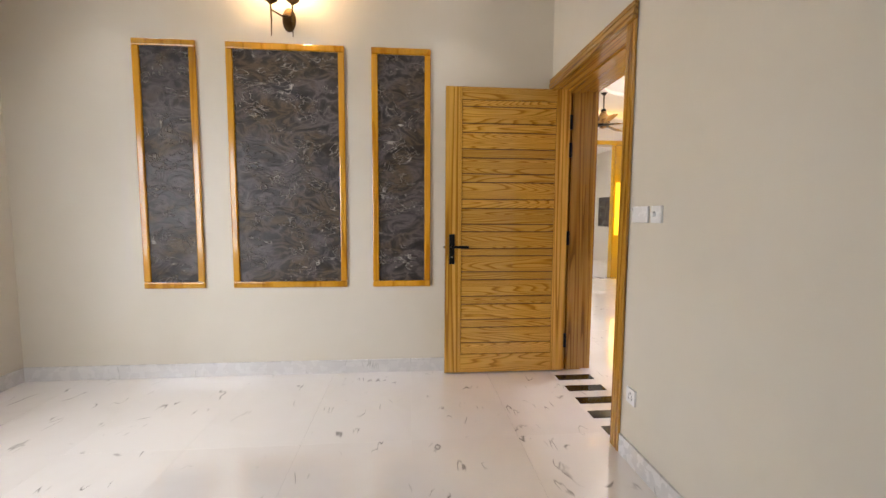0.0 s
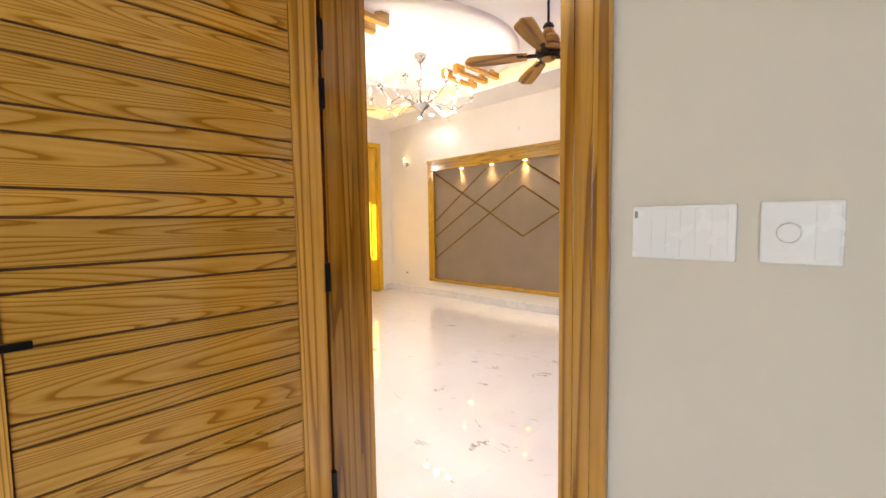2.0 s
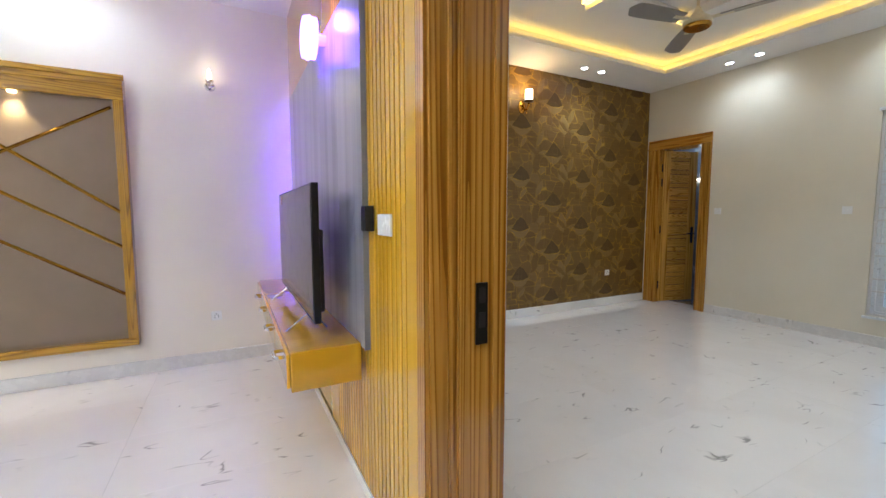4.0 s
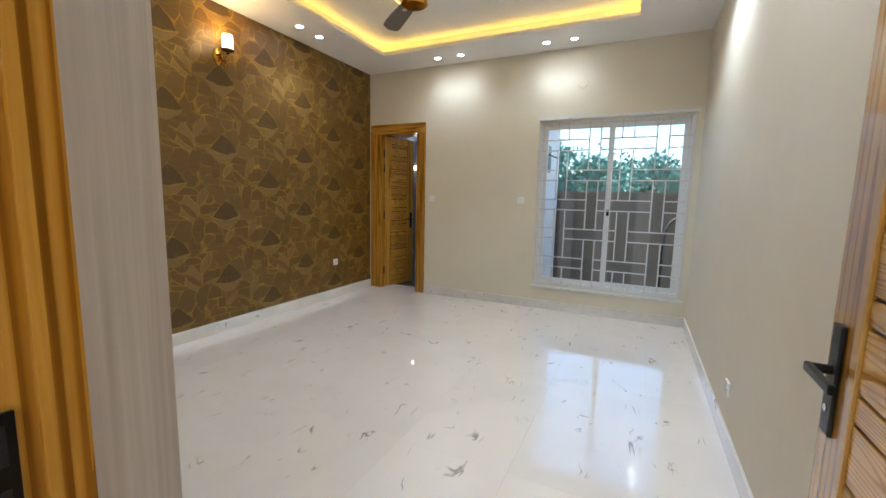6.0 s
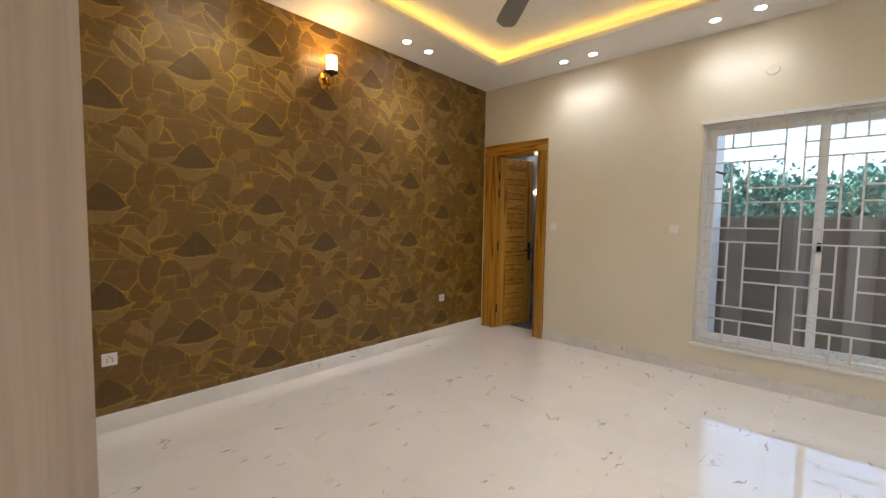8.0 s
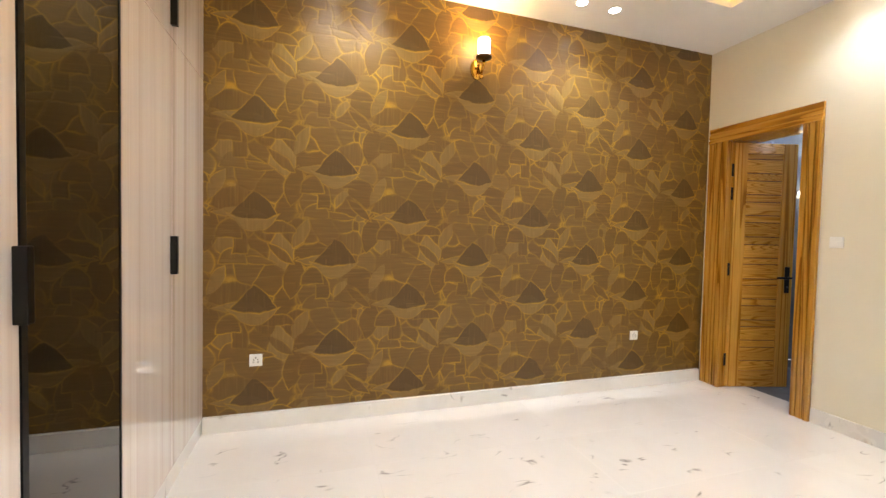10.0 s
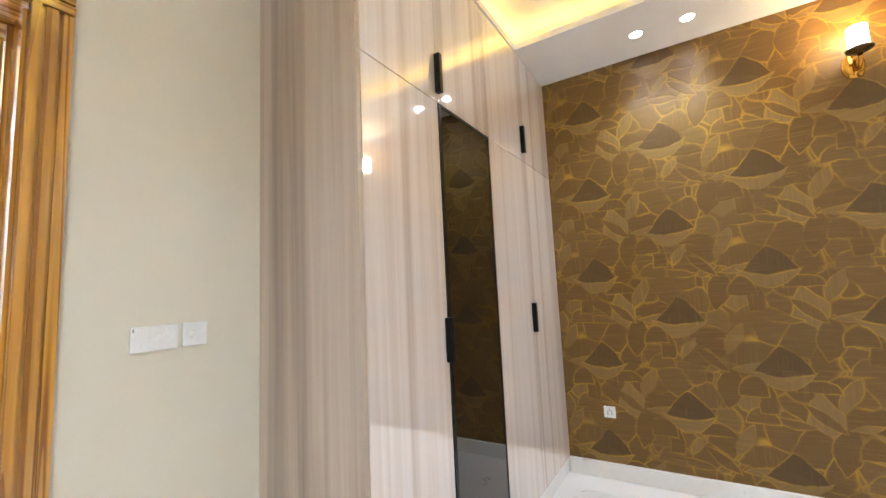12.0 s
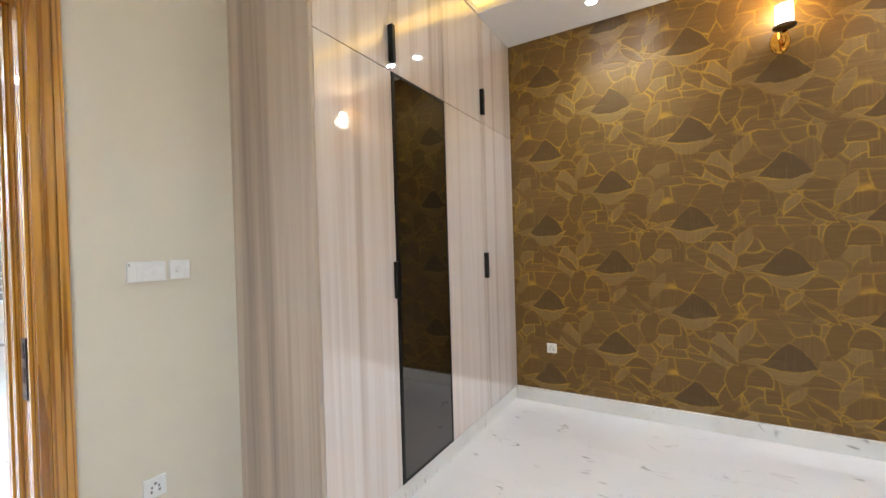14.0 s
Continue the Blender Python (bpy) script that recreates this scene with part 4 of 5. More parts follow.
def glass_sconce(x, y, z):
    t = thing("wall_sconce", "ornate brass wall sconce with lit glass cylinder", "wall lamp")
    bm = bmesh.new()
    lathe(bm, [(0.052, 0.0), (0.05, 0.008), (0.036, 0.014), (0.02, 0.022), (0.001, 0.024)], n=18, m=Matrix.Translation((x, y, z)) @ pose(0, 0, 0, 0, -90, 0) @ Matrix.Diagonal((1.5, 1, 1, 1)))
    part("backplate", bm, brass, t, smooth=True)
    bm = bmesh.new()
    tube(bm, [(x - 0.02, y, z), (x - 0.05, y, z - 0.045), (x - 0.09, y, z - 0.055), (x - 0.125, y, z - 0.02), (x - 0.13, y, z + 0.02)], [0.012, 0.010, 0.008, 0.010, 0.012])
    tube(bm, [(x - 0.03, y, z + 0.01), (x - 0.055, y, z + 0.05), (x - 0.04, y, z + 0.075), (x - 0.02, y, z + 0.055)], 0.007)
    part("arm", bm, brass, t, smooth=True)
    bm = bmesh.new()
    bmesh.ops.create_uvsphere(bm, u_segments=12, v_segments=8, radius=0.016, matrix=Matrix.Translation((x - 0.09, y, z - 0.085)))
    part("finial", bm, brass, t, smooth=True)
    bm = bmesh.new()
    lathe(bm, [(0.012, 0.015), (0.03, 0.02), (0.056, 0.03), (0.06, 0.042), (0.05, 0.044), (0.02, 0.036)], (x - 0.13, y, z), 22)
    part("dish", bm, bronze, t, "dark bronze dish", smooth=True)
    bm = bmesh.new()
    lathe(bm, [(0.038, 0.045), (0.044, 0.047), (0.044, 0.165), (0.041, 0.165), (0.041, 0.05), (0.038, 0.049)], (x - 0.13, y, z), 24)
    part("shade", bm, shade_glow, t, "lit frosted glass cylinder", smooth=True)
    lamp_point("sconce_lamp", (x - 0.13, y, z + 0.19), 0.5, (1.0, 0.66, 0.28), 0.03)
    lamp_point("sconce_lamp", (x - 0.19, y, z + 0.10), 0.3, (1.0, 0.66, 0.28), 0.03)


glass_sconce(BED_E, -0.57, 2.53)

for x, y in ((5.482, -1.25), (5.485, -1.535), (5.493, 0.496), (5.498, 0.204)):
    downlight(x, y, 2.988, SPOT_B, angle=112)
for x, y in ((4.607, -2.612), (4.307, -2.615), (3.304, -2.606), (3.013, -2.606)):
    downlight(x, y, 2.988, SPOT_B * 0.5, angle=135)
# west row is unseen: added opposite the east pairs to brighten wardrobe and walls
for y in (0.5, 0.2, -1.25, -1.54):
    downlight(2.07, y, 2.988, SPOT_B * 1.7, angle=140)
rose = thing("cable_cover", "small round white wall cap", "wall fitting")
bm = bmesh.new()
rod(bm, (2.937, BED_S, 2.59), (2.937, BED_S + 0.012, 2.59), 0.045, 0.04, 20)
part("cap", bm, paint_bed, rose)

# raised pattern in the bedroom ceiling, lit at its ends
for a, (cx, cy) in enumerate(((4.45, -0.75), (3.95, -1.45), (3.2, -0.6), (3.75, 0.15))):
    t = thing("ceiling_panel", "flat white ceiling panel with glowing amber ends", "ceiling panel", "ceiling panels")
    hx, hy = (0.16, 0.42) if a % 2 == 0 else (0.42, 0.16)
    part("board", B(cx - hx, cx + hx, cy - hy, cy + hy, 3.06, 3.129, bevel=0.003), paint_ceiling, t)
    for s in (-1, 1):
        if a % 2 == 0:
            e = B(cx - hx + 0.02, cx + hx - 0.02, *sorted((cy + s * hy, cy + s * (hy + 0.06))), 3.10, 3.128)
        else:
            e = B(*sorted((cx + s * hx, cx + s * (hx + 0.06))), cy - hy + 0.02, cy + hy - 0.02, 3.10, 3.128)
        part("glow_slot", e, warm_cove, t, "amber light slot")


set_in_bedroom(made)


def blade_mesh(length, w0, w1, thick):
    """A rounded blade along +x with a slight pitch."""
    bm = bmesh.new()
    top, bot = [], []
    n = 12
    outline = []
    for i in range(n + 1):
        u = i / n
        w = (w0 + (w1 - w0) * math.sin(min(u * 1.25, 1) * math.pi / 2)) * (1 if u < 0.86 else math.sqrt(max(0.02, 1 - ((u - 0.86) / 0.14) ** 2)))
        outline.append((0.16 + u * length, w / 2))
    for x, w in outline:
        tilt = 0.22
        for s in (-1, 1):
            z = s * w * tilt
            top.append(bm.verts.new((x, s * w, z + thick / 2)))
            bot.append(bm.verts.new((x, s * w, z - thick / 2)))
    for i in range(n):
        a = 2 * i
        bm.faces.new((top[a], top[a + 2], top[a + 3], top[a + 1]))
        bm.faces.new((bot[a], bot[a + 1], bot[a + 3], bot[a + 2]))
        bm.faces.new((top[a], bot[a], bot[a + 2], top[a + 2]))
        bm.faces.new((top[a + 1], top[a + 3], bot[a + 3], bot[a + 1]))
    bm.faces.new((top[0], top[1], bot[1], bot[0]))
    bm.faces.new((top[-2], bot[-2], bot[-1], top[-1]))
    return bm


def wood_fan(x, y, z, ceiling, turn):
    t = thing("ceiling_fan", "five-bladed wooden ceiling fan with dark ribbed motor", "ceiling fan", "wooden ceiling fans", at=(x, y, z))
    bm = bmesh.new()
    lathe(bm, [(0.001, -0.035), (0.03, -0.033), (0.05, -0.022), (0.055, -0.008), (0.03, 0.0)], n=24)
    part("hub_cap", bm, fan_wood, t, smooth=True)
    bm = bmesh.new()
    lathe(bm, [(0.05, 0.0), (0.085, 0.004), (0.09, 0.02), (0.05, 0.03)], n=24)
    part("hub", bm, black_metal, t)
    prof = [(0.06, 0.03)]
    for i in range(6):
        z0 = 0.035 + i * 0.020
        r = 0.10 - 0.004 * i
        prof += [(r, z0), (r, z0 + 0.012), (r - 0.012, z0 + 0.013), (r - 0.012, z0 + 0.019)]
    prof += [(0.06, 0.165), (0.035, 0.21), (0.02, 0.23)]
    bm = bmesh.new()
    lathe(bm, prof, n=24)
    part("motor", bm, fan_wood, t, "ribbed wooden motor housing")
    bm = bmesh.new()
    lathe(bm, [(0.035, 0.21), (0.045, 0.225), (0.03, 0.25), (0.012, 0.26)], n=18)
    rod(bm, (0, 0, 0.25), (0, 0, ceiling - z - 0.03), 0.010, n=10)
    part("rod", bm, black_metal, t)
    bm = bmesh.new()
    lathe(bm, [(0.015, ceiling - z - 0.07), (0.05, ceiling - z - 0.03), (0.055, ceiling - z)], n=18)
    part("canopy", bm, black_metal, t, smooth=True)
    for k in range(5):
        bm = blade_mesh(0.49, 0.075, 0.13, 0.012)
        bl = part("blade", bm, fan_wood, t)
        bl.matrix_local = pose(0, 0, 0.015, 0, 0, turn + 72 * k)
        bm = bmesh.new()
        box(bm, 0.075, 0.23, -0.022, 0.022, -0.006, 0.010, bevel=0.004)
        box(bm, 0.19, 0.24, -0.034, 0.034, -0.005, 0.006, bevel=0.003)
        ar = part("blade_iron", bm, black_metal, bl)


wood_fan(3.67, 3.49, 2.53, 3.12, 50)
wood_fan(3.25, 6.2, 2.60, 3.12, 40)


def white_fan(x, y, z, ceiling, turn):
    t = thing("ceiling_fan", "white three-bladed ceiling fan with gold base", "ceiling fan", at=(x, y, z))
    cream = plain("cream_enamel", lin("e6dcc0"), 0.3)
    greyb = plain("fan_blade_grey", lin("8a8580"), 0.35)
    bm = bmesh.new()
    lathe(bm, [(0.001, -0.012), (0.085, -0.010), (0.10, 0.0), (0.10, 0.014), (0.085, 0.02)], n=26)
    part("base_plate", bm, brass, t, "golden base plate", smooth=False)
    bm = bmesh.new()
    lathe(bm, [(0.10, 0.02), (0.105, 0.035), (0.095, 0.06), (0.06, 0.085), (0.03, 0.12), (0.02, 0.15), (0.012, 0.155)], n=26)
    part("motor", bm, cream, t, smooth=True)
    bm = bmesh.new()
    rod(bm, (0, 0, 0.15), (0, 0, ceiling - z), 0.011, n=10)
    lathe(bm, [(0.012, ceiling - z - 0.08), (0.05, ceiling - z - 0.02), (0.05, ceiling - z)], n=18)
    part("rod", bm, cream, t)
    for k in range(3):
        bm = blade_mesh(0.50, 0.11, 0.14, 0.006)
        bl = part("blade", bm, greyb, t, "grey metal blade")
        bl.matrix_local = pose(0, 0, 0.05, 0, 0, turn + 120 * k)
        part("blade_iron", B(0.09, 0.24, -0.02, 0.02, -0.006, 0.006, bevel=0.002), cream, bl)


made = names_now()
white_fan(3.91, -0.83, 2.75, 3.13, 80)

# bathroom behind the half-open door
wall("wall_bathroom_east", 'y', 6.03, 6.15, -5.2, -3.12, 0, 2.8, bath_marble, "grey marble bathroom wall")
wall("wall_bathroom_west", 'y', 4.1, 4.25, -5.2, -3.12, 0, 2.8, bath_marble, "grey marble bathroom wall")
wall("wall_bathroom_south", 'x', -5.2, -5.05, 4.25, 6.03, 0, 2.8, bath_marble, "grey marble bathroom wall")
structure("floor_bathroom", B(4.25, 6.03, -5.05, -3.1, -0.1, -0.005), bath_marble, "grey marble bathroom floor")
structure("ceiling_bathroom", B(4.1, 6.15, -5.2, -3.12, 2.8, 2.9), paint_ceiling, "white bathroom ceiling")
basin = thing("wash_basin", "white ceramic wall basin on a marble shelf", "basin")
bm = bmesh.new()
lathe(bm, [(0.06, 0.72), (0.12, 0.74), (0.20, 0.82), (0.22, 0.85), (0.20, 0.85), (0.15, 0.78), (0.001, 0.76)], (5.25, -4.8, 0), 24)
part("bowl", bm, ceramic, basin, smooth=True)
bm = bmesh.new()
lathe(bm, [(0.10, 0.0), (0.07, 0.05), (0.06, 0.72)], (5.25, -4.8, 0), 20)
part("pedestal", bm, ceramic, basin, smooth=True)
bath_lamp = thing("mirror_light", "small chrome bathroom wall light, lit", "wall lamp")
part("bracket", B(6.01, 6.03, -4.80, -4.45, 1.82, 1.86, bevel=0.004), chrome, bath_lamp)
for i in range(3):
    bm = bmesh.new()
    rod(bm, (5.96, -4.745 + 0.12 * i, 1.80), (5.96, -4.745 + 0.12 * i, 1.88), 0.03, n=14)
    rod(bm, (5.96, -4.745 + 0.12 * i, 1.84), (6.01, -4.745 + 0.12 * i, 1.84), 0.008, n=8)
    part("shade", bm, shade_glow, bath_lamp)
# added fill under the ceiling, no fitting: lifts the dark bathroom and its door
lamp_point("bathroom_lamp", (5.2, -4.2, 2.6), 1.8, (0.9, 0.95, 1.0), 0.1)

set_in_bedroom(made)

# ---- lounge ----
# ribbed amber panelling behind the television
ribs = thing("ribbed_panelling", "glossy amber ribbed wall panelling with fine dark grooves", "wall panelling", "", "structure")
part("backing", B(2.912, HALL_E - 0.001, HALL_S, HALL_S + 0.008, 0.0, 2.975), plain("groove_brown", lin("4a2f08"), 0.5), ribs)
part("end_board", B(2.912, 2.992, HALL_S + 0.008, HALL_S + 0.034, 0.0, 2.975, bevel=0.003), wood_panel, ribs)
for i in range(22):
    a = 3.0 + i * 0.046
    part("rib", B(a, a + 0.036, HALL_S + 0.008, HALL_S + 0.034, 0.0, 2.975, bevel=0.007), wood_panel, ribs)
part("flat_board", B(4.02, HALL_E - 0.001, HALL_S + 0.008, HALL_S + 0.030, 0.0, 2.975), wood_panel, ribs)
tv_board = thing("tv_back_panel", "grey oak board behind the television", "wall panel")
for i in range(5):
    a = 3.40 + i * 0.42
    part("plank", B(a + 0.001, a + 0.419, HALL_S + 0.0345, HALL_S + 0.056, 0.70, 2.23, bevel=0.002), lam_grey, tv_board)
part("edge_trim", B(3.392, 3.40, HALL_S + 0.0345, HALL_S + 0.058, 0.70, 2.235), grey_plastic, tv_board)

edge_led = thing("led_strip", "violet light strip behind the board edge", "light strip")
part("strip", B(5.501, 5.512, HALL_S + 0.036, HALL_S + 0.054, 0.75, 2.22), violet_glow, edge_led)
part("top_strip", B(3.6, 5.5, HALL_S + 0.036, HALL_S + 0.05, 2.2305, 2.238), violet_glow, edge_led)

console = thing("tv_console", "floating amber wood television console with four drawers", "tv console")
CX0, CX1, CY0, CY1, CZ0, CZ1 = 3.455, 5.50, HALL_S + 0.0565, 2.345, 0.55, 0.715
part("body", B(CX0, CX1, CY0, CY1, CZ0, CZ1, bevel=0.006), wood_panel, console)
for i in range(4):
    a = CX0 + 0.02 + i * 0.503
    d = part("drawer_front", B(a, a + 0.495, CY1 + 0.0005, CY1 + 0.014, CZ0 + 0.012, CZ1 - 0.012, bevel=0.003), wood_panel, console)
    bm = bmesh.new()
    x = a + 0.25
    tube(bm, [(x - 0.05, CY1 + 0.013, 0.63), (x - 0.045, CY1 + 0.04, 0.63), (x + 0.045, CY1 + 0.04, 0.63), (x + 0.05, CY1 + 0.013, 0.63)], 0.009)
    part("handle", bm, chrome, d, smooth=True)

tv = thing("television", "flat black television standing on two metal feet", "television")
part("panel", B(3.53, 4.77, 2.205, 2.235, 0.80, 1.40, bevel=0.004), tv_black, tv)
part("screen", B(3.54, 4.76, 2.2352, 2.2372, 0.815, 1.392), tv_screen, tv)
part("back_housing", B(3.65, 4.65, 2.165, 2.205, 0.82, 1.2, bevel=0.01), tv_black, tv)
part("sticker", B(4.58, 4.64, 2.2373, 2.2378, 1.33, 1.385), plain("gold_sticker", lin("b98f3e"), 0.4), tv)
for x in (3.75, 4.55):
    bm = bmesh.new()
    tube(bm, [(x, 2.145, 0.722), (x, 2.21, 0.80)], 0.008)
    tube(bm, [(x, 2.325, 0.722), (x, 2.22, 0.80)], 0.008)
    part("foot", bm, chrome, tv)

swl = plate("white switch plate on the ribbed panelling", "switches", (3.18, HALL_S + 0.0342, 1.228), 180)
box_black = thing("speaker_box", "small black box on the panel edge", "control box")
part("casing", B(3.315, 3.38, HALL_S + 0.0345, HALL_S + 0.07, 1.20, 1.30, bevel=0.004), tv_black, box_black)

ring = thing("round_wall_light", "round white wall light with violet glow behind", "wall lamp")
RX, RY, RZ = 4.02, HALL_S + 0.14, 2.17
bm = bmesh.new()
rod(bm, (RX, RY, RZ), (RX, RY + 0.03, RZ), 0.108, 0.098, 32)
part("face", bm, disc_glow, ring, "bright white lit disc")
bm = bmesh.new()
rod(bm, (RX, RY - 0.03, RZ), (RX, RY - 0.001, RZ), 0.10, 0.10, 32)
part("halo", bm, violet_glow, ring, "violet light ring")
bm = bmesh.new()
rod(bm, (RX, HALL_S + 0.056, RZ), (RX, RY - 0.031, RZ), 0.03, 0.03, 16)
part("mount", bm, white_plastic, ring)
lamp_point("violet_lamp", (RX - 0.13, HALL_S + 0.12, RZ + 0.06), VIOLET, (0.16, 0.08, 1.0), 0.05)

# upholstered feature panel on the east wall
feature = thing("feature_panel", "taupe padded wall panel with gold diagonal strips, wood framed", "wall panel")
PY0, PY1, PZ0, PZ1 = 3.204, 6.841, 0.26, 2.278
fx = HALL_E
for a, b, c, d, m in ((PY0, PY1, PZ1 - 0.17, PZ1, frame_y), (PY0, PY1, PZ0, PZ0 + 0.055, frame_y), (PY0, PY0 + 0.065, PZ0 + 0.055, PZ1 - 0.17, frame_z), (PY1 - 0.135, PY1, PZ0 + 0.055, PZ1 - 0.17, frame_z)):
    bm = bmesh.new()
    box(bm, fx - 0.09, fx, a, b, c, d, bevel=0.006)
    fr = part("wood_frame", bm, m, feature)
bm = bmesh.new()
box(bm, fx - 0.105, fx - 0.088, PY0 - 0.012, PY1 + 0.012, PZ1 - 0.03, PZ1 + 0.01, bevel=0.004)
box(bm, fx - 0.10, fx - 0.088, PY0 + 0.002, PY1 - 0.002, PZ1 - 0.075, PZ1 - 0.055, bevel=0.003)
part("cornice", bm, frame_y, feature)
IY0, IY1, IZ0, IZ1 = PY0 + 0.065, PY1 - 0.135, PZ0 + 0.055, PZ1 - 0.17
# backing coloured near black to give the strips dark edge shadows
part("backing", B(fx - 0.02, fx - 0.001, IY0, IY1, IZ0, IZ1), plain("panel_gap_shade", lin("17110c"), 0.7), feature)
MID = (IY0 + IY1) / 2
HALF = (IY1 - IY0) / 2
SEGS = (((HALF - 0.02, 2.06), (0.0, 1.05)), ((HALF, 1.285), (0.57, IZ1)), ((HALF, 1.02), (0.0, IZ1 - 0.02)), ((HALF, 0.655), (0.0, 1.76)))


def pads():
    bm = bmesh.new()
    for s in (-1, 1):
        vs = [bm.verts.new((0, MID + s * u, z)) for u, z in ((0, IZ0), (HALF, IZ0), (HALF, IZ1), (0, IZ1))]
        bm.faces.new(vs if s < 0 else list(reversed(vs)))
    bmesh.ops.remove_doubles(bm, verts=bm.verts, dist=1e-4)
    for s in (-1, 1):
        for (u0, z0), (u1, z1) in SEGS:
            faces = [f for f in bm.faces if (f.calc_center_median().y - MID) * s > 0]
            geom = faces + list({e for f in faces for e in f.edges}) + list({v for f in faces for v in f.verts})
            d = Vector((0, s * (u1 - u0), z1 - z0)).normalized()
            bmesh.ops.bisect_plane(bm, geom=geom, dist=1e-4, plane_co=(0, MID + s * u0, z0), plane_no=Vector((1, 0, 0)).cross(d))
    bmesh.ops.remove_doubles(bm, verts=bm.verts, dist=2e-3)
    mids = [e for e in bm.edges if all(abs(v.co.y - MID) < 2e-3 for v in e.verts) and len(e.link_faces) == 2]
    bmesh.ops.dissolve_edges(bm, edges=mids, use_verts=False)
    bm.normal_update()
    return [[v.co.copy() for v in f.verts] for f in bm.faces]


for poly in pads():
    bm = bmesh.new()
    c = sum(poly, Vector()) / len(poly)
    f = bm.faces.new([bm.verts.new((fx - 0.021, p.y, p.z)) for p in poly])
    bm.normal_update()
    if f.normal.x > 0:
        f.normal_flip()
    rim = bmesh.ops.inset_region(bm, faces=[f], thickness=0.040, depth=0.0)["faces"]
    bmesh.ops.delete(bm, geom=rim, context='FACES')
    bmesh.ops.inset_region(bm, faces=[f], thickness=0.004, depth=0.010)
    bmesh.ops.inset_region(bm, faces=[f], thickness=0.012, depth=0.008)
    bmesh.ops.inset_region(bm, faces=[f], thickness=0.025, depth=0.004)
    bmesh.ops.triangulate(bm, faces=[g for g in bm.faces if len(g.verts) > 4])
    part("pad", bm, taupe, feature, smooth=False)
for s in (-1, 1):
    for (u0, z0), (u1, z1) in SEGS:
        a, b = Vector((0, MID + s * u0, z0)), Vector((0, MID + s * u1, z1))
        d = (b - a).normalized()
        n = Vector((1, 0, 0)).cross(d) * 0.026
        bm = bmesh.new()
        lo, hi, mi = fx - 0.0205, fx - 0.032, fx - 0.052
        vs = []
        for p in (a, b):
            vs.append([bm.verts.new((x, p.y + n.y * k, p.z + n.z * k)) for x, k in ((lo, -1), (hi, -1), (mi, 0), (hi, 1), (lo, 1))])
        for i in range(5):
            bm.faces.new((vs[0][i], vs[0][(i + 1) % 5], vs[1][(i + 1) % 5], vs[1][i]))
        bm.faces.new(vs[0])
        bm.faces.new(list(reversed(vs[1])))
        part("gold_strip", bm, gold_mirror, feature, "mirror-polished gold strip")
for y in (6.1, 5.52, 4.945, 4.40, 3.815):
    bm = bmesh.new()
    rod(bm, (fx - 0.055, y, IZ1 - 0.012), (fx - 0.055, y, IZ1 + 0.004), 0.024, 0.024, 14)
    part("spotlight", bm, glow("pin_spot_face", (1.0, 0.75, 0.36, 1), 2), feature, "small warm spotlight")
    lamp_spot(fx - 0.082, y, IZ1 - 0.02, PIN, (1.0, 0.74, 0.38), 72, (fx - 0.03, y, 1.80), 0.8)


def crystal_sconce(y, z):
    t = thing("wall_sconce", "small chrome crystal wall sconce, lit", "wall lamp", "crystal wall sconces")
    x = HALL_E
    bm = bmesh.new()
    rod(bm, (x, y, z - 0.02), (x - 0.015, y, z - 0.02), 0.04, 0.034, 18)
    part("backplate", bm, chrome, t)
    bm = bmesh.new()
    tube(bm, [(x - 0.01, y, z - 0.02), (x - 0.05, y, z - 0.05), (x - 0.08, y, z - 0.01)], 0.007)
    lathe(bm, [(0.008, -0.015), (0.03, -0.005), (0.032, 0.005), (0.012, 0.01)], (x - 0.08, y, z), 14)
    part("arm", bm, chrome, t, smooth=True)
    bm = bmesh.new()
    lathe(bm, [(0.001, -0.075), (0.012, -0.06), (0.018, -0.045), (0.008, -0.03), (0.001, -0.02)], (x - 0.08, y, z), 8)
    part("crystal_drop", bm, crystal, t)
    bm = bmesh.new()
    lathe(bm, [(0.008, 0.01), (0.012, 0.03), (0.016, 0.06), (0.008, 0.085), (0.001, 0.095)], (x - 0.08, y, z), 14)
    part("bulb", bm, bulb_warm, t, "lit candle bulb", smooth=True)
    lamp_point("sconce_lamp", (x - 0.08, y, z + 0.12), 0.035, (1.0, 0.80, 0.5), 0.02)


crystal_sconce(2.642, 2.33)
crystal_sconce(7.45, 2.33)
cap = thing("wall_outlet", "small round cable outlet on the wall", "wall fitting")
bm = bmesh.new()
rod(bm, (HALL_E, 7.507, 0.34), (HALL_E - 0.02, 7.507, 0.34), 0.016, 0.012, 12)
part("outlet", bm, bronze, cap)
bm = bmesh.new()
rod(bm, (HALL_E, 5.1, 2.56), (HALL_E - 0.01, 5.1, 2.56), 0.035, 0.03, 18)
part("cap", bm, paint_white, thing("cable_cover", "small round white wall cap", "wall fitting"))

for y in (3.79, 3.55, 3.29, 6.81, 6.55, 6.30):
    downlight(5.42, y, 2.978, SPOT_L, angle=140)
# unseen west row, added as strong fill to brighten the lounge floor
for x, y in ((2.05, 3.4), (2.05, 5.2), (2.05, 7.0)):
    downlight(x, y, 2.978, FILL_W, angle=150)

# round dish in the lounge ceiling, as a hanging rim
dish = thing("ceiling_dish", "round raised white ceiling rim around the chandelier", "ceiling moulding", "", "structure")
bm = bmesh.new()
lathe(bm, [(1.17, 3.119), (1.16, 3.10), (1.13, 3.085), (1.06, 3.085), (1.04, 3.10), (1.03, 3.119)], (3.9, 5.30, 0), 72, caps=False)
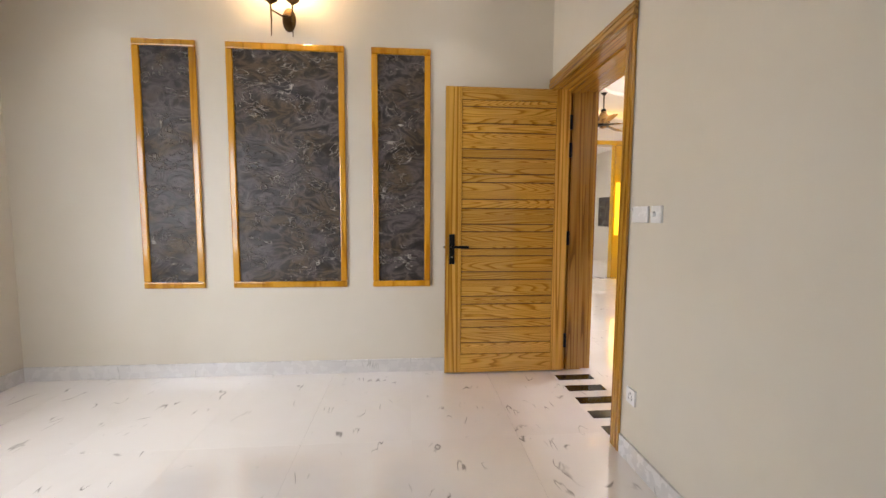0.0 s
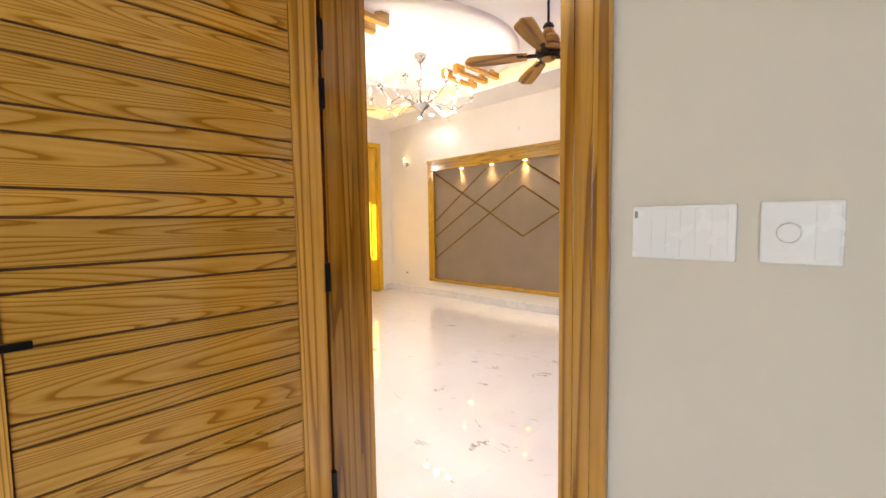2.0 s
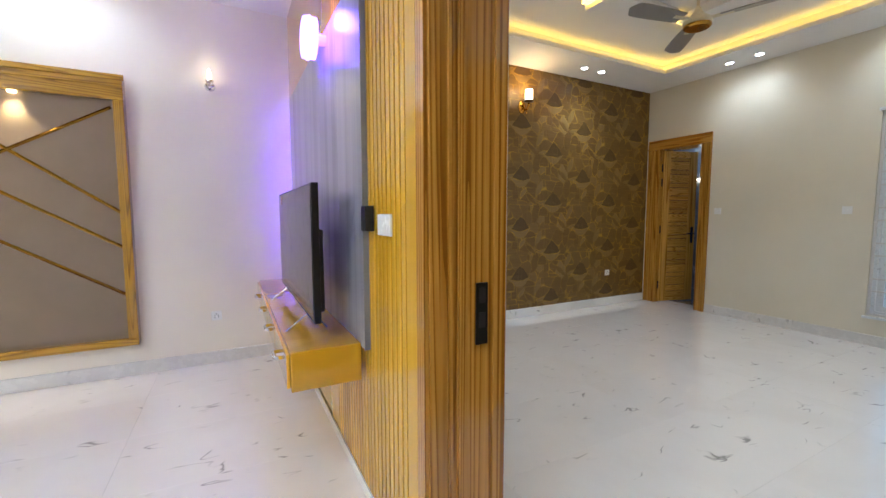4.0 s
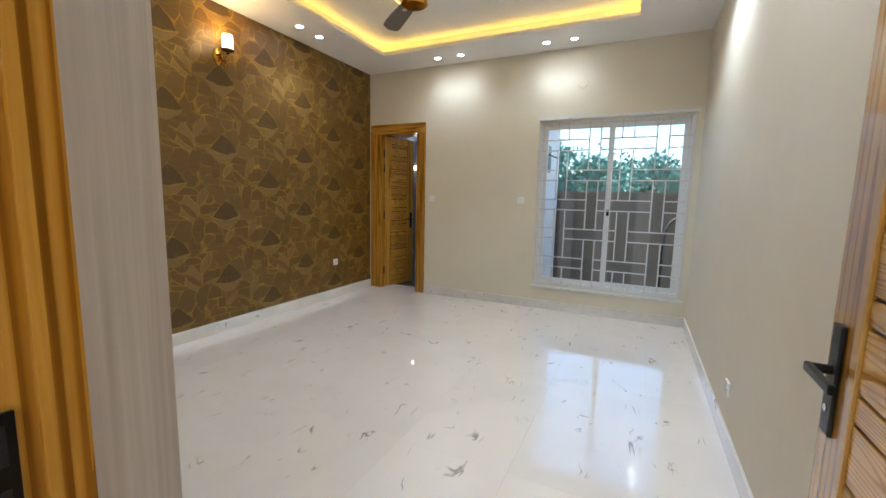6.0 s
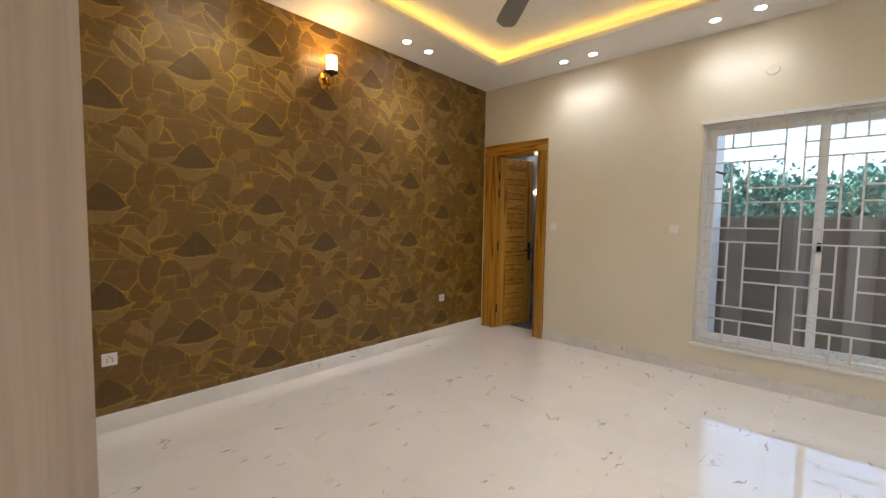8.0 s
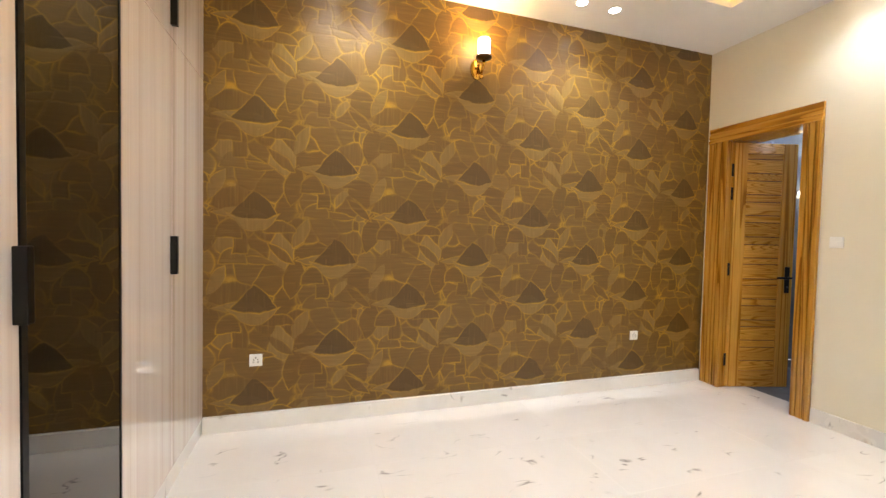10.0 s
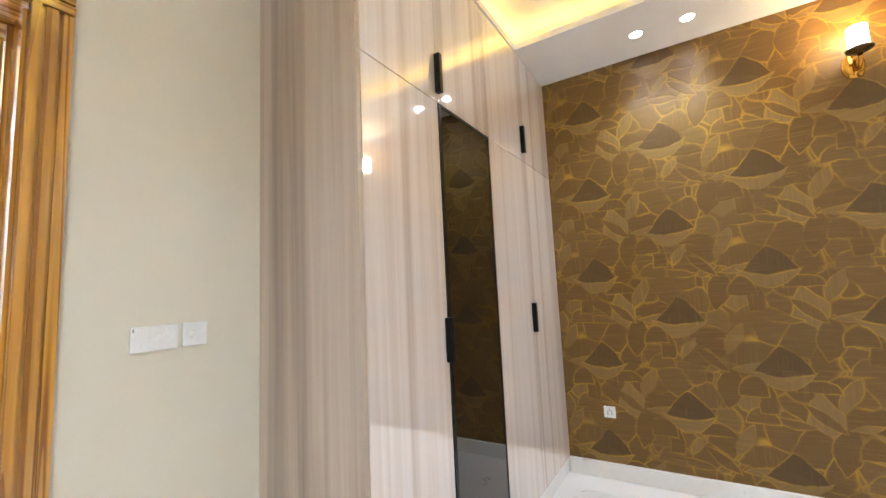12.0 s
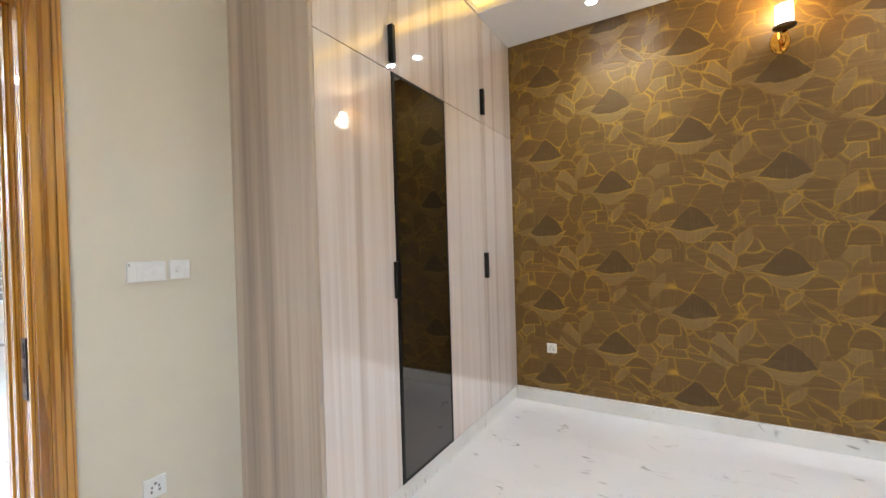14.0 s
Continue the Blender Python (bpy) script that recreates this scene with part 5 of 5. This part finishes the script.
part("rim", bm, paint_ceiling, dish, smooth=True)


def beam(x0, x1, y):
    t = thing("ceiling_beam", "short golden wooden decorative ceiling beam", "ceiling beam", "decorative ceiling beams")
    part("bar", B(x0, x1, y - 0.032, y + 0.032, 3.02, 3.06, bevel=0.004), wood_x, t)
    part("block", B(x0, x0 + 0.14, y - 0.032, y + 0.032, 3.0605, 3.119, bevel=0.003), wood_x, t)
    part("block", B(x1 - 0.12, x1, y - 0.032, y + 0.032, 3.0605, 3.119, bevel=0.003), wood_x, t)


for i in range(3):
    beam(4.42 + 0.0 * i, 4.98 + 0.03 * i, 4.93 + 0.2 * i)
    beam(2.62, 3.15, 4.80 + 0.2 * i)


def chandelier(x, y):
    t = thing("chandelier", "chrome and crystal chandelier with lit candle bulbs", "chandelier", at=(x, y, 0))
    bm = bmesh.new()
    lathe(bm, [(0.02, 3.03), (0.065, 3.085), (0.07, 3.119)], n=20)
    part("canopy", bm, chrome, t, smooth=True)
    bm = bmesh.new()
    rod(bm, (0, 0, 2.60), (0, 0, 3.04), 0.007, n=8)
    for z in (2.98, 2.92, 2.86):
        bmesh.ops.create_uvsphere(bm, u_segments=10, v_segments=6, radius=0.018, matrix=Matrix.Translation((0, 0, z)))
    part("stem", bm, chrome, t, smooth=True)
    bm = bmesh.new()
    lathe(bm, [(0.001, 2.44), (0.006, 2.45), (0.01, 2.50), (0.05, 2.525), (0.105, 2.56), (0.11, 2.575), (0.06, 2.59), (0.02, 2.62)], n=24)
    part("bowl", bm, chrome, t, "chrome bowl with finial", smooth=True)
    for tier, (n, r, zt, off) in enumerate(((8, 0.56, 2.66, 0.0), (4, 0.32, 2.80, 0.3))):
        for k in range(n):
            a = off + 2 * math.pi * k / n
            ux, uy = math.cos(a), math.sin(a)
            pts = []
            for i in range(9):
                u = i / 8
                rr = 0.08 + (r - 0.08) * u
                z = 2.585 + (0.10 if tier == 0 else 0.16) * math.sin(min(1, u * 1.6) * math.pi) * (1 - u) - (0.10 * math.sin(u * math.pi) if tier == 0 else 0) + (zt - 2.60) * u ** 2
                pts.append((ux * rr, uy * rr, z))
            bm = bmesh.new()
            tube(bm, pts, [0.010 - 0.004 * i / 8 for i in range(9)], 6)
            ex, ey, ez = pts[-1]
            lathe(bm, [(0.006, -0.01), (0.032, 0.004), (0.034, 0.012), (0.01, 0.014), (0.009, 0.05)], (ex, ey, ez), 12)
            arm = part("arm", bm, crystal if k % 2 == 0 else chrome, t, smooth=True)
            bm = bmesh.new()
            lathe(bm, [(0.006, 0.05), (0.014, 0.07), (0.015, 0.09), (0.007, 0.115), (0.001, 0.125)], (ex, ey, ez), 10)
            part("bulb", bm, bulb_warm, arm, "lit candle bulb", smooth=True)
            bm = bmesh.new()
            lathe(bm, [(0.001, -0.07), (0.009, -0.05), (0.012, -0.035), (0.001, -0.012)], (ex, ey, ez), 6)
            part("crystal_drop", bm, crystal, arm)
            if tier == 0 and k % 2 == 0:
                bm = bmesh.new()
                tube(bm, [(ux * 0.10, uy * 0.10, 2.575), (ux * 0.28, uy * 0.28, 2.62), (ux * 0.42, uy * 0.42, 2.53), (ux * 0.47, uy * 0.47, 2.46)], [0.008, 0.007, 0.005, 0.002], 6)
                part("curl", bm, chrome, t, smooth=True)
    for k in range(4):
        a = math.pi / 8 + k * math.pi / 2
        lamp_point("chandelier_lamp", (x + 0.66 * math.cos(a), y + 0.66 * math.sin(a), 2.74), CHAND / 4, (1.0, 0.97, 0.91), 0.05)


chandelier(3.95, 5.23)

# wooden portal to the sitting room, with a slatted amber screen
portal = thing("wood_portal", "amber wood portal frame with solid side panel", "portal", "", "structure")
part("header", B(1.95, 5.445, HALL_N - 0.03, 8.17, 2.63, 2.71, bevel=0.004), wood_panel, portal)
part("post", B(1.95, 2.03, HALL_N - 0.03, 8.17, 0, 2.629, bevel=0.004), wood_panel, portal)
part("post", B(5.37, 5.445, HALL_N - 0.03, 8.17, 0, 2.629, bevel=0.004), wood_panel, portal)
part("side_panel", B(4.40, 5.369, 8.0, 8.08, 0.0, 2.628), wood_panel, portal)
part("panel_edge", B(4.375, 4.40, 7.97, 8.11, 0.0, 2.628, bevel=0.003), wood_panel, portal)
screen_light = thing("slat_light", "stepped row of glowing amber vertical light slats", "wall light", "")
for i in range(8):
    x = 4.43 + i * 0.119
    zt, zb = 1.90 - i * 0.043, 0.86 - i * 0.04
    part("slat", B(x, x + 0.07, 7.955, 7.999, zb, zt, bevel=0.003), slat_glow, screen_light)
    part("divider", B(x + 0.074, x + 0.112, 7.975, 7.999, zb + 0.02, zt - 0.03), wood_panel, screen_light)

# sitting room beyond
sliding_window("window_3", "white barred sitting room window", 4.66, 5.55, 0.36, 1.76, pose(0, 12.2, 0))
grille("white steel window grille with woven pattern", 4.665, 5.545, 0.365, 1.755, 12.215, (5.38, 5.10, 4.82), (1.55, 1.26, 0.97, 0.68))
art = thing("wall_panel", "framed charcoal wallpaper panel with cream moulding", "wall panel")
part("wallpaper", B(HALL_E - 0.008, HALL_E - 0.001, 10.6, 11.3, 0.95, 1.75), paper_swirl, art)
for a, b, c, d in ((10.55, 11.35, 1.75, 1.80), (10.55, 11.35, 0.90, 0.95), (10.55, 10.6, 0.95, 1.75), (11.3, 11.35, 0.95, 1.75)):
    part("moulding", B(HALL_E - 0.02, HALL_E, a, b, c, d, bevel=0.006), paint_white, art)

hall_light = thing("chandelier", "small bright crystal ceiling chandelier, lit", "chandelier", at=(3.42, 8.9, 0))
bm = bmesh.new()
rod(bm, (0, 0, 2.72), (0, 0, 2.99), 0.008, n=8)
lathe(bm, [(0.16, 2.66), (0.18, 2.67), (0.18, 2.69), (0.16, 2.70), (0.02, 2.72)], n=20)
part("ring", bm, chrome, hall_light)
for k in range(8):
    a = k * math.pi / 4
    bm = bmesh.new()
    lathe(bm, [(0.001, -0.16), (0.018, -0.10), (0.022, -0.05), (0.012, 0.0), (0.014, 0.03), (0.001, 0.07)], (0.17 * math.cos(a), 0.17 * math.sin(a), 2.66), 8)
    part("crystal_lamp", bm, bulb_white, hall_light)
lamp_point("sitting_room_lamp", (3.42, 8.9, 2.45), SIT, (0.86, 0.95, 1.0), 0.2)
# three unseen downlights, added only to brighten the sitting room
for x, y in ((2.6, 10.2), (4.8, 10.2), (3.7, 11.4)):
    downlight(x, y, 2.99, SIT, angle=150)

# ---- yard and distance ----
tagged(part("ground", B(-300, 300, -300, 300, -0.6, -0.25), earth), "dusty grey yard ground", "", "", "structure")
made = names_now()
yard = thing("boundary_wall", "grey-brown rendered boundary wall with raised piers", "boundary wall", "", "structure")
part("wall", B(-1.0, 9.0, -5.75, -5.55, -0.25, 1.44), yard_render, yard)
part("coping", B(-1.0, 9.0, -5.78, -5.52, 1.44, 1.47), yard_pier, yard)
for i in range(12):
    x = -0.4 + i * 0.62
    part("pier", B(x, x + 0.24, -5.55, -5.52, -0.25, 1.44), yard_pier, yard)
side = thing("side_wall", "white rendered house wall with a dark bracket", "wall", "", "structure")
part("wall", B(3.62, 3.85, -5.5, -3.13, -0.25, 2.9), white_render, side)
part("vent", B(3.60, 3.62, -4.7, -4.45, 1.75, 2.15, bevel=0.004), black_metal, side)
bm = bmesh.new()
rod(bm, (3.62, -4.5, 2.02), (3.42, -4.3, 1.93), 0.012)
part("bracket", bm, black_metal, side)
hose = thing("hose", "black bent pipe rising beside the yard wall", "pipe")
bm = bmesh.new()
tube(bm, [(1.9, -5.35, -0.25), (1.9, -5.35, 0.55), (1.88, -5.35, 0.85), (1.80, -5.35, 1.02), (1.66, -5.35, 1.12), (1.5, -5.35, 1.15)], 0.022)
part("pipe", bm, rubber, hose, smooth=True)


def tree(x, y, h, spread, seed, mat):
    rng = random.Random(seed)
    t = thing("tree", "leafy green tree beyond the boundary wall", "tree", "trees beyond the wall")
    bm = bmesh.new()
    tube(bm, [(x, y, -0.25), (x + 0.05, y, h * 0.3), (x - 0.04, y, h * 0.6), (x, y, h * 0.85)], [0.14, 0.11, 0.07, 0.03], 8)
    tips = []
    for k in range(9):
        a = rng.uniform(0, 6.28)
        z0 = h * rng.uniform(0.3, 0.65)
        p = Vector((x, y, z0))
        q = p + Vector((math.cos(a) * spread * 0.7, math.sin(a) * spread * 0.7, h * rng.uniform(0.1, 0.3)))
        tube(bm, [p, (p + q) / 2 + Vector((0, 0, 0.1)), q], [0.05, 0.03, 0.012], 6)
        tips.append(q)
    part("trunk", bm, bark, t)
    verts, faces = [], []
    for c in tips + [Vector((x, y, h * 0.85)), Vector((x, y, h * 0.6))]:
        for k in range(330):
            o = Vector((rng.gauss(0, 0.36), rng.gauss(0, 0.36), rng.gauss(0, 0.28))) * spread * 0.5
            p = c + o
            s = rng.uniform(0.035, 0.07)
            r = Euler((rng.uniform(0, 6), rng.uniform(0, 6), rng.uniform(0, 6))).to_matrix()
            b = len(verts)
            for v in ((-0.5, 0, 0), (0, -0.4, 0.05), (0.9, 0, 0), (0, 0.4, 0.05)):
                verts.append(p + r @ (Vector(v) * s * 1.6))
            faces.append((b, b + 1, b + 2, b + 3))
    me = bpy.data.meshes.new("crown")
    me.from_pydata(verts, [], faces)
    me.materials.append(mat)
    cr = new("crown", me)
    cr.parent = t
    cr["kind"] = "stuff"


for i, (x, y, h, s) in enumerate(((4.3, -9.5, 3.5, 1.2), (3.3, -10.5, 3.2, 1.0), (2.1, -9.4, 3.0, 1.0), (1.1, -9.2, 2.6, 1.0), (0.0, -10.2, 2.5, 1.3), (6.2, -11, 3.6, 1.5), (-1.8, -11, 3.2, 1.5), (2.6, -13, 3.0, 1.6), (4.0, -12.6, 2.8, 1.5))):
    tree(x, y, h * 0.82, s, i + 3, leaf_green if i % 2 else leaf_dark)
set_in_bedroom(made)
tree(4.4, 16.0, 3.4, 1.5, 30, leaf_green)
tree(6.2, 16.5, 3.2, 1.5, 31, leaf_dark)
part("wall", B(-1.0, 12.0, 14.3, 14.5, -0.25, 1.3), yard_render, thing("boundary_wall", "grey-brown rendered boundary wall beyond the sitting room", "boundary wall", "", "structure"))

# ---- floor tiles, one object each ----


def tiles(x0, x1, y0, y1, w, l, ox=0.0, oy=0.0):
    g = 0.0004
    i = 0
    x = x0 - ox
    while x < x1 - 1e-3:
        y = y0 - oy
        while y < y1 - 1e-3:
            a, b, c, d = max(x, x0), min(x + w, x1), max(y, y0), min(y + l, y1)
            if b - a > 0.01 and d - c > 0.01:
                bm = bmesh.new()
                cx, cy = (a + b) / 2, (c + d) / 2
                box(bm, a - cx + g, b - cx - g, c - cy + g, d - cy - g, -0.012, 0.0)
                t = part("tile", bm, floor_marble, FLOOR)
                t.location = (cx, cy, 0)
            y += l
        x += w


FLOOR = bpy.data.objects["floor"]
tiles(A_W, A_E, A_S, A_N, 0.6, 1.2, 0.14, 0.3)
tiles(A_E, HALL_W, 2.16, 3.295, 0.4, 1.2)
tiles(HALL_W, HALL_E, HALL_S, 8.15, 0.6, 1.2, 0.2, 0.1)
tiles(1.80, 2.91, BED_N + BEDROOM.y, HALL_S, 1.2, 0.4)
tiles(BED_W + BEDROOM.x, BED_E + BEDROOM.x, BED_S + BEDROOM.y, BED_N + BEDROOM.y, 0.6, 1.2, 0.2, 0.5)
tiles(4.985 + BEDROOM.x, 5.61 + BEDROOM.x, -3.12 + BEDROOM.y, BED_S + BEDROOM.y, 0.8, 0.4)
tiles(HALL_W, HALL_E, 8.15, 12.2, 0.6, 1.2, 0.2, 0.1)
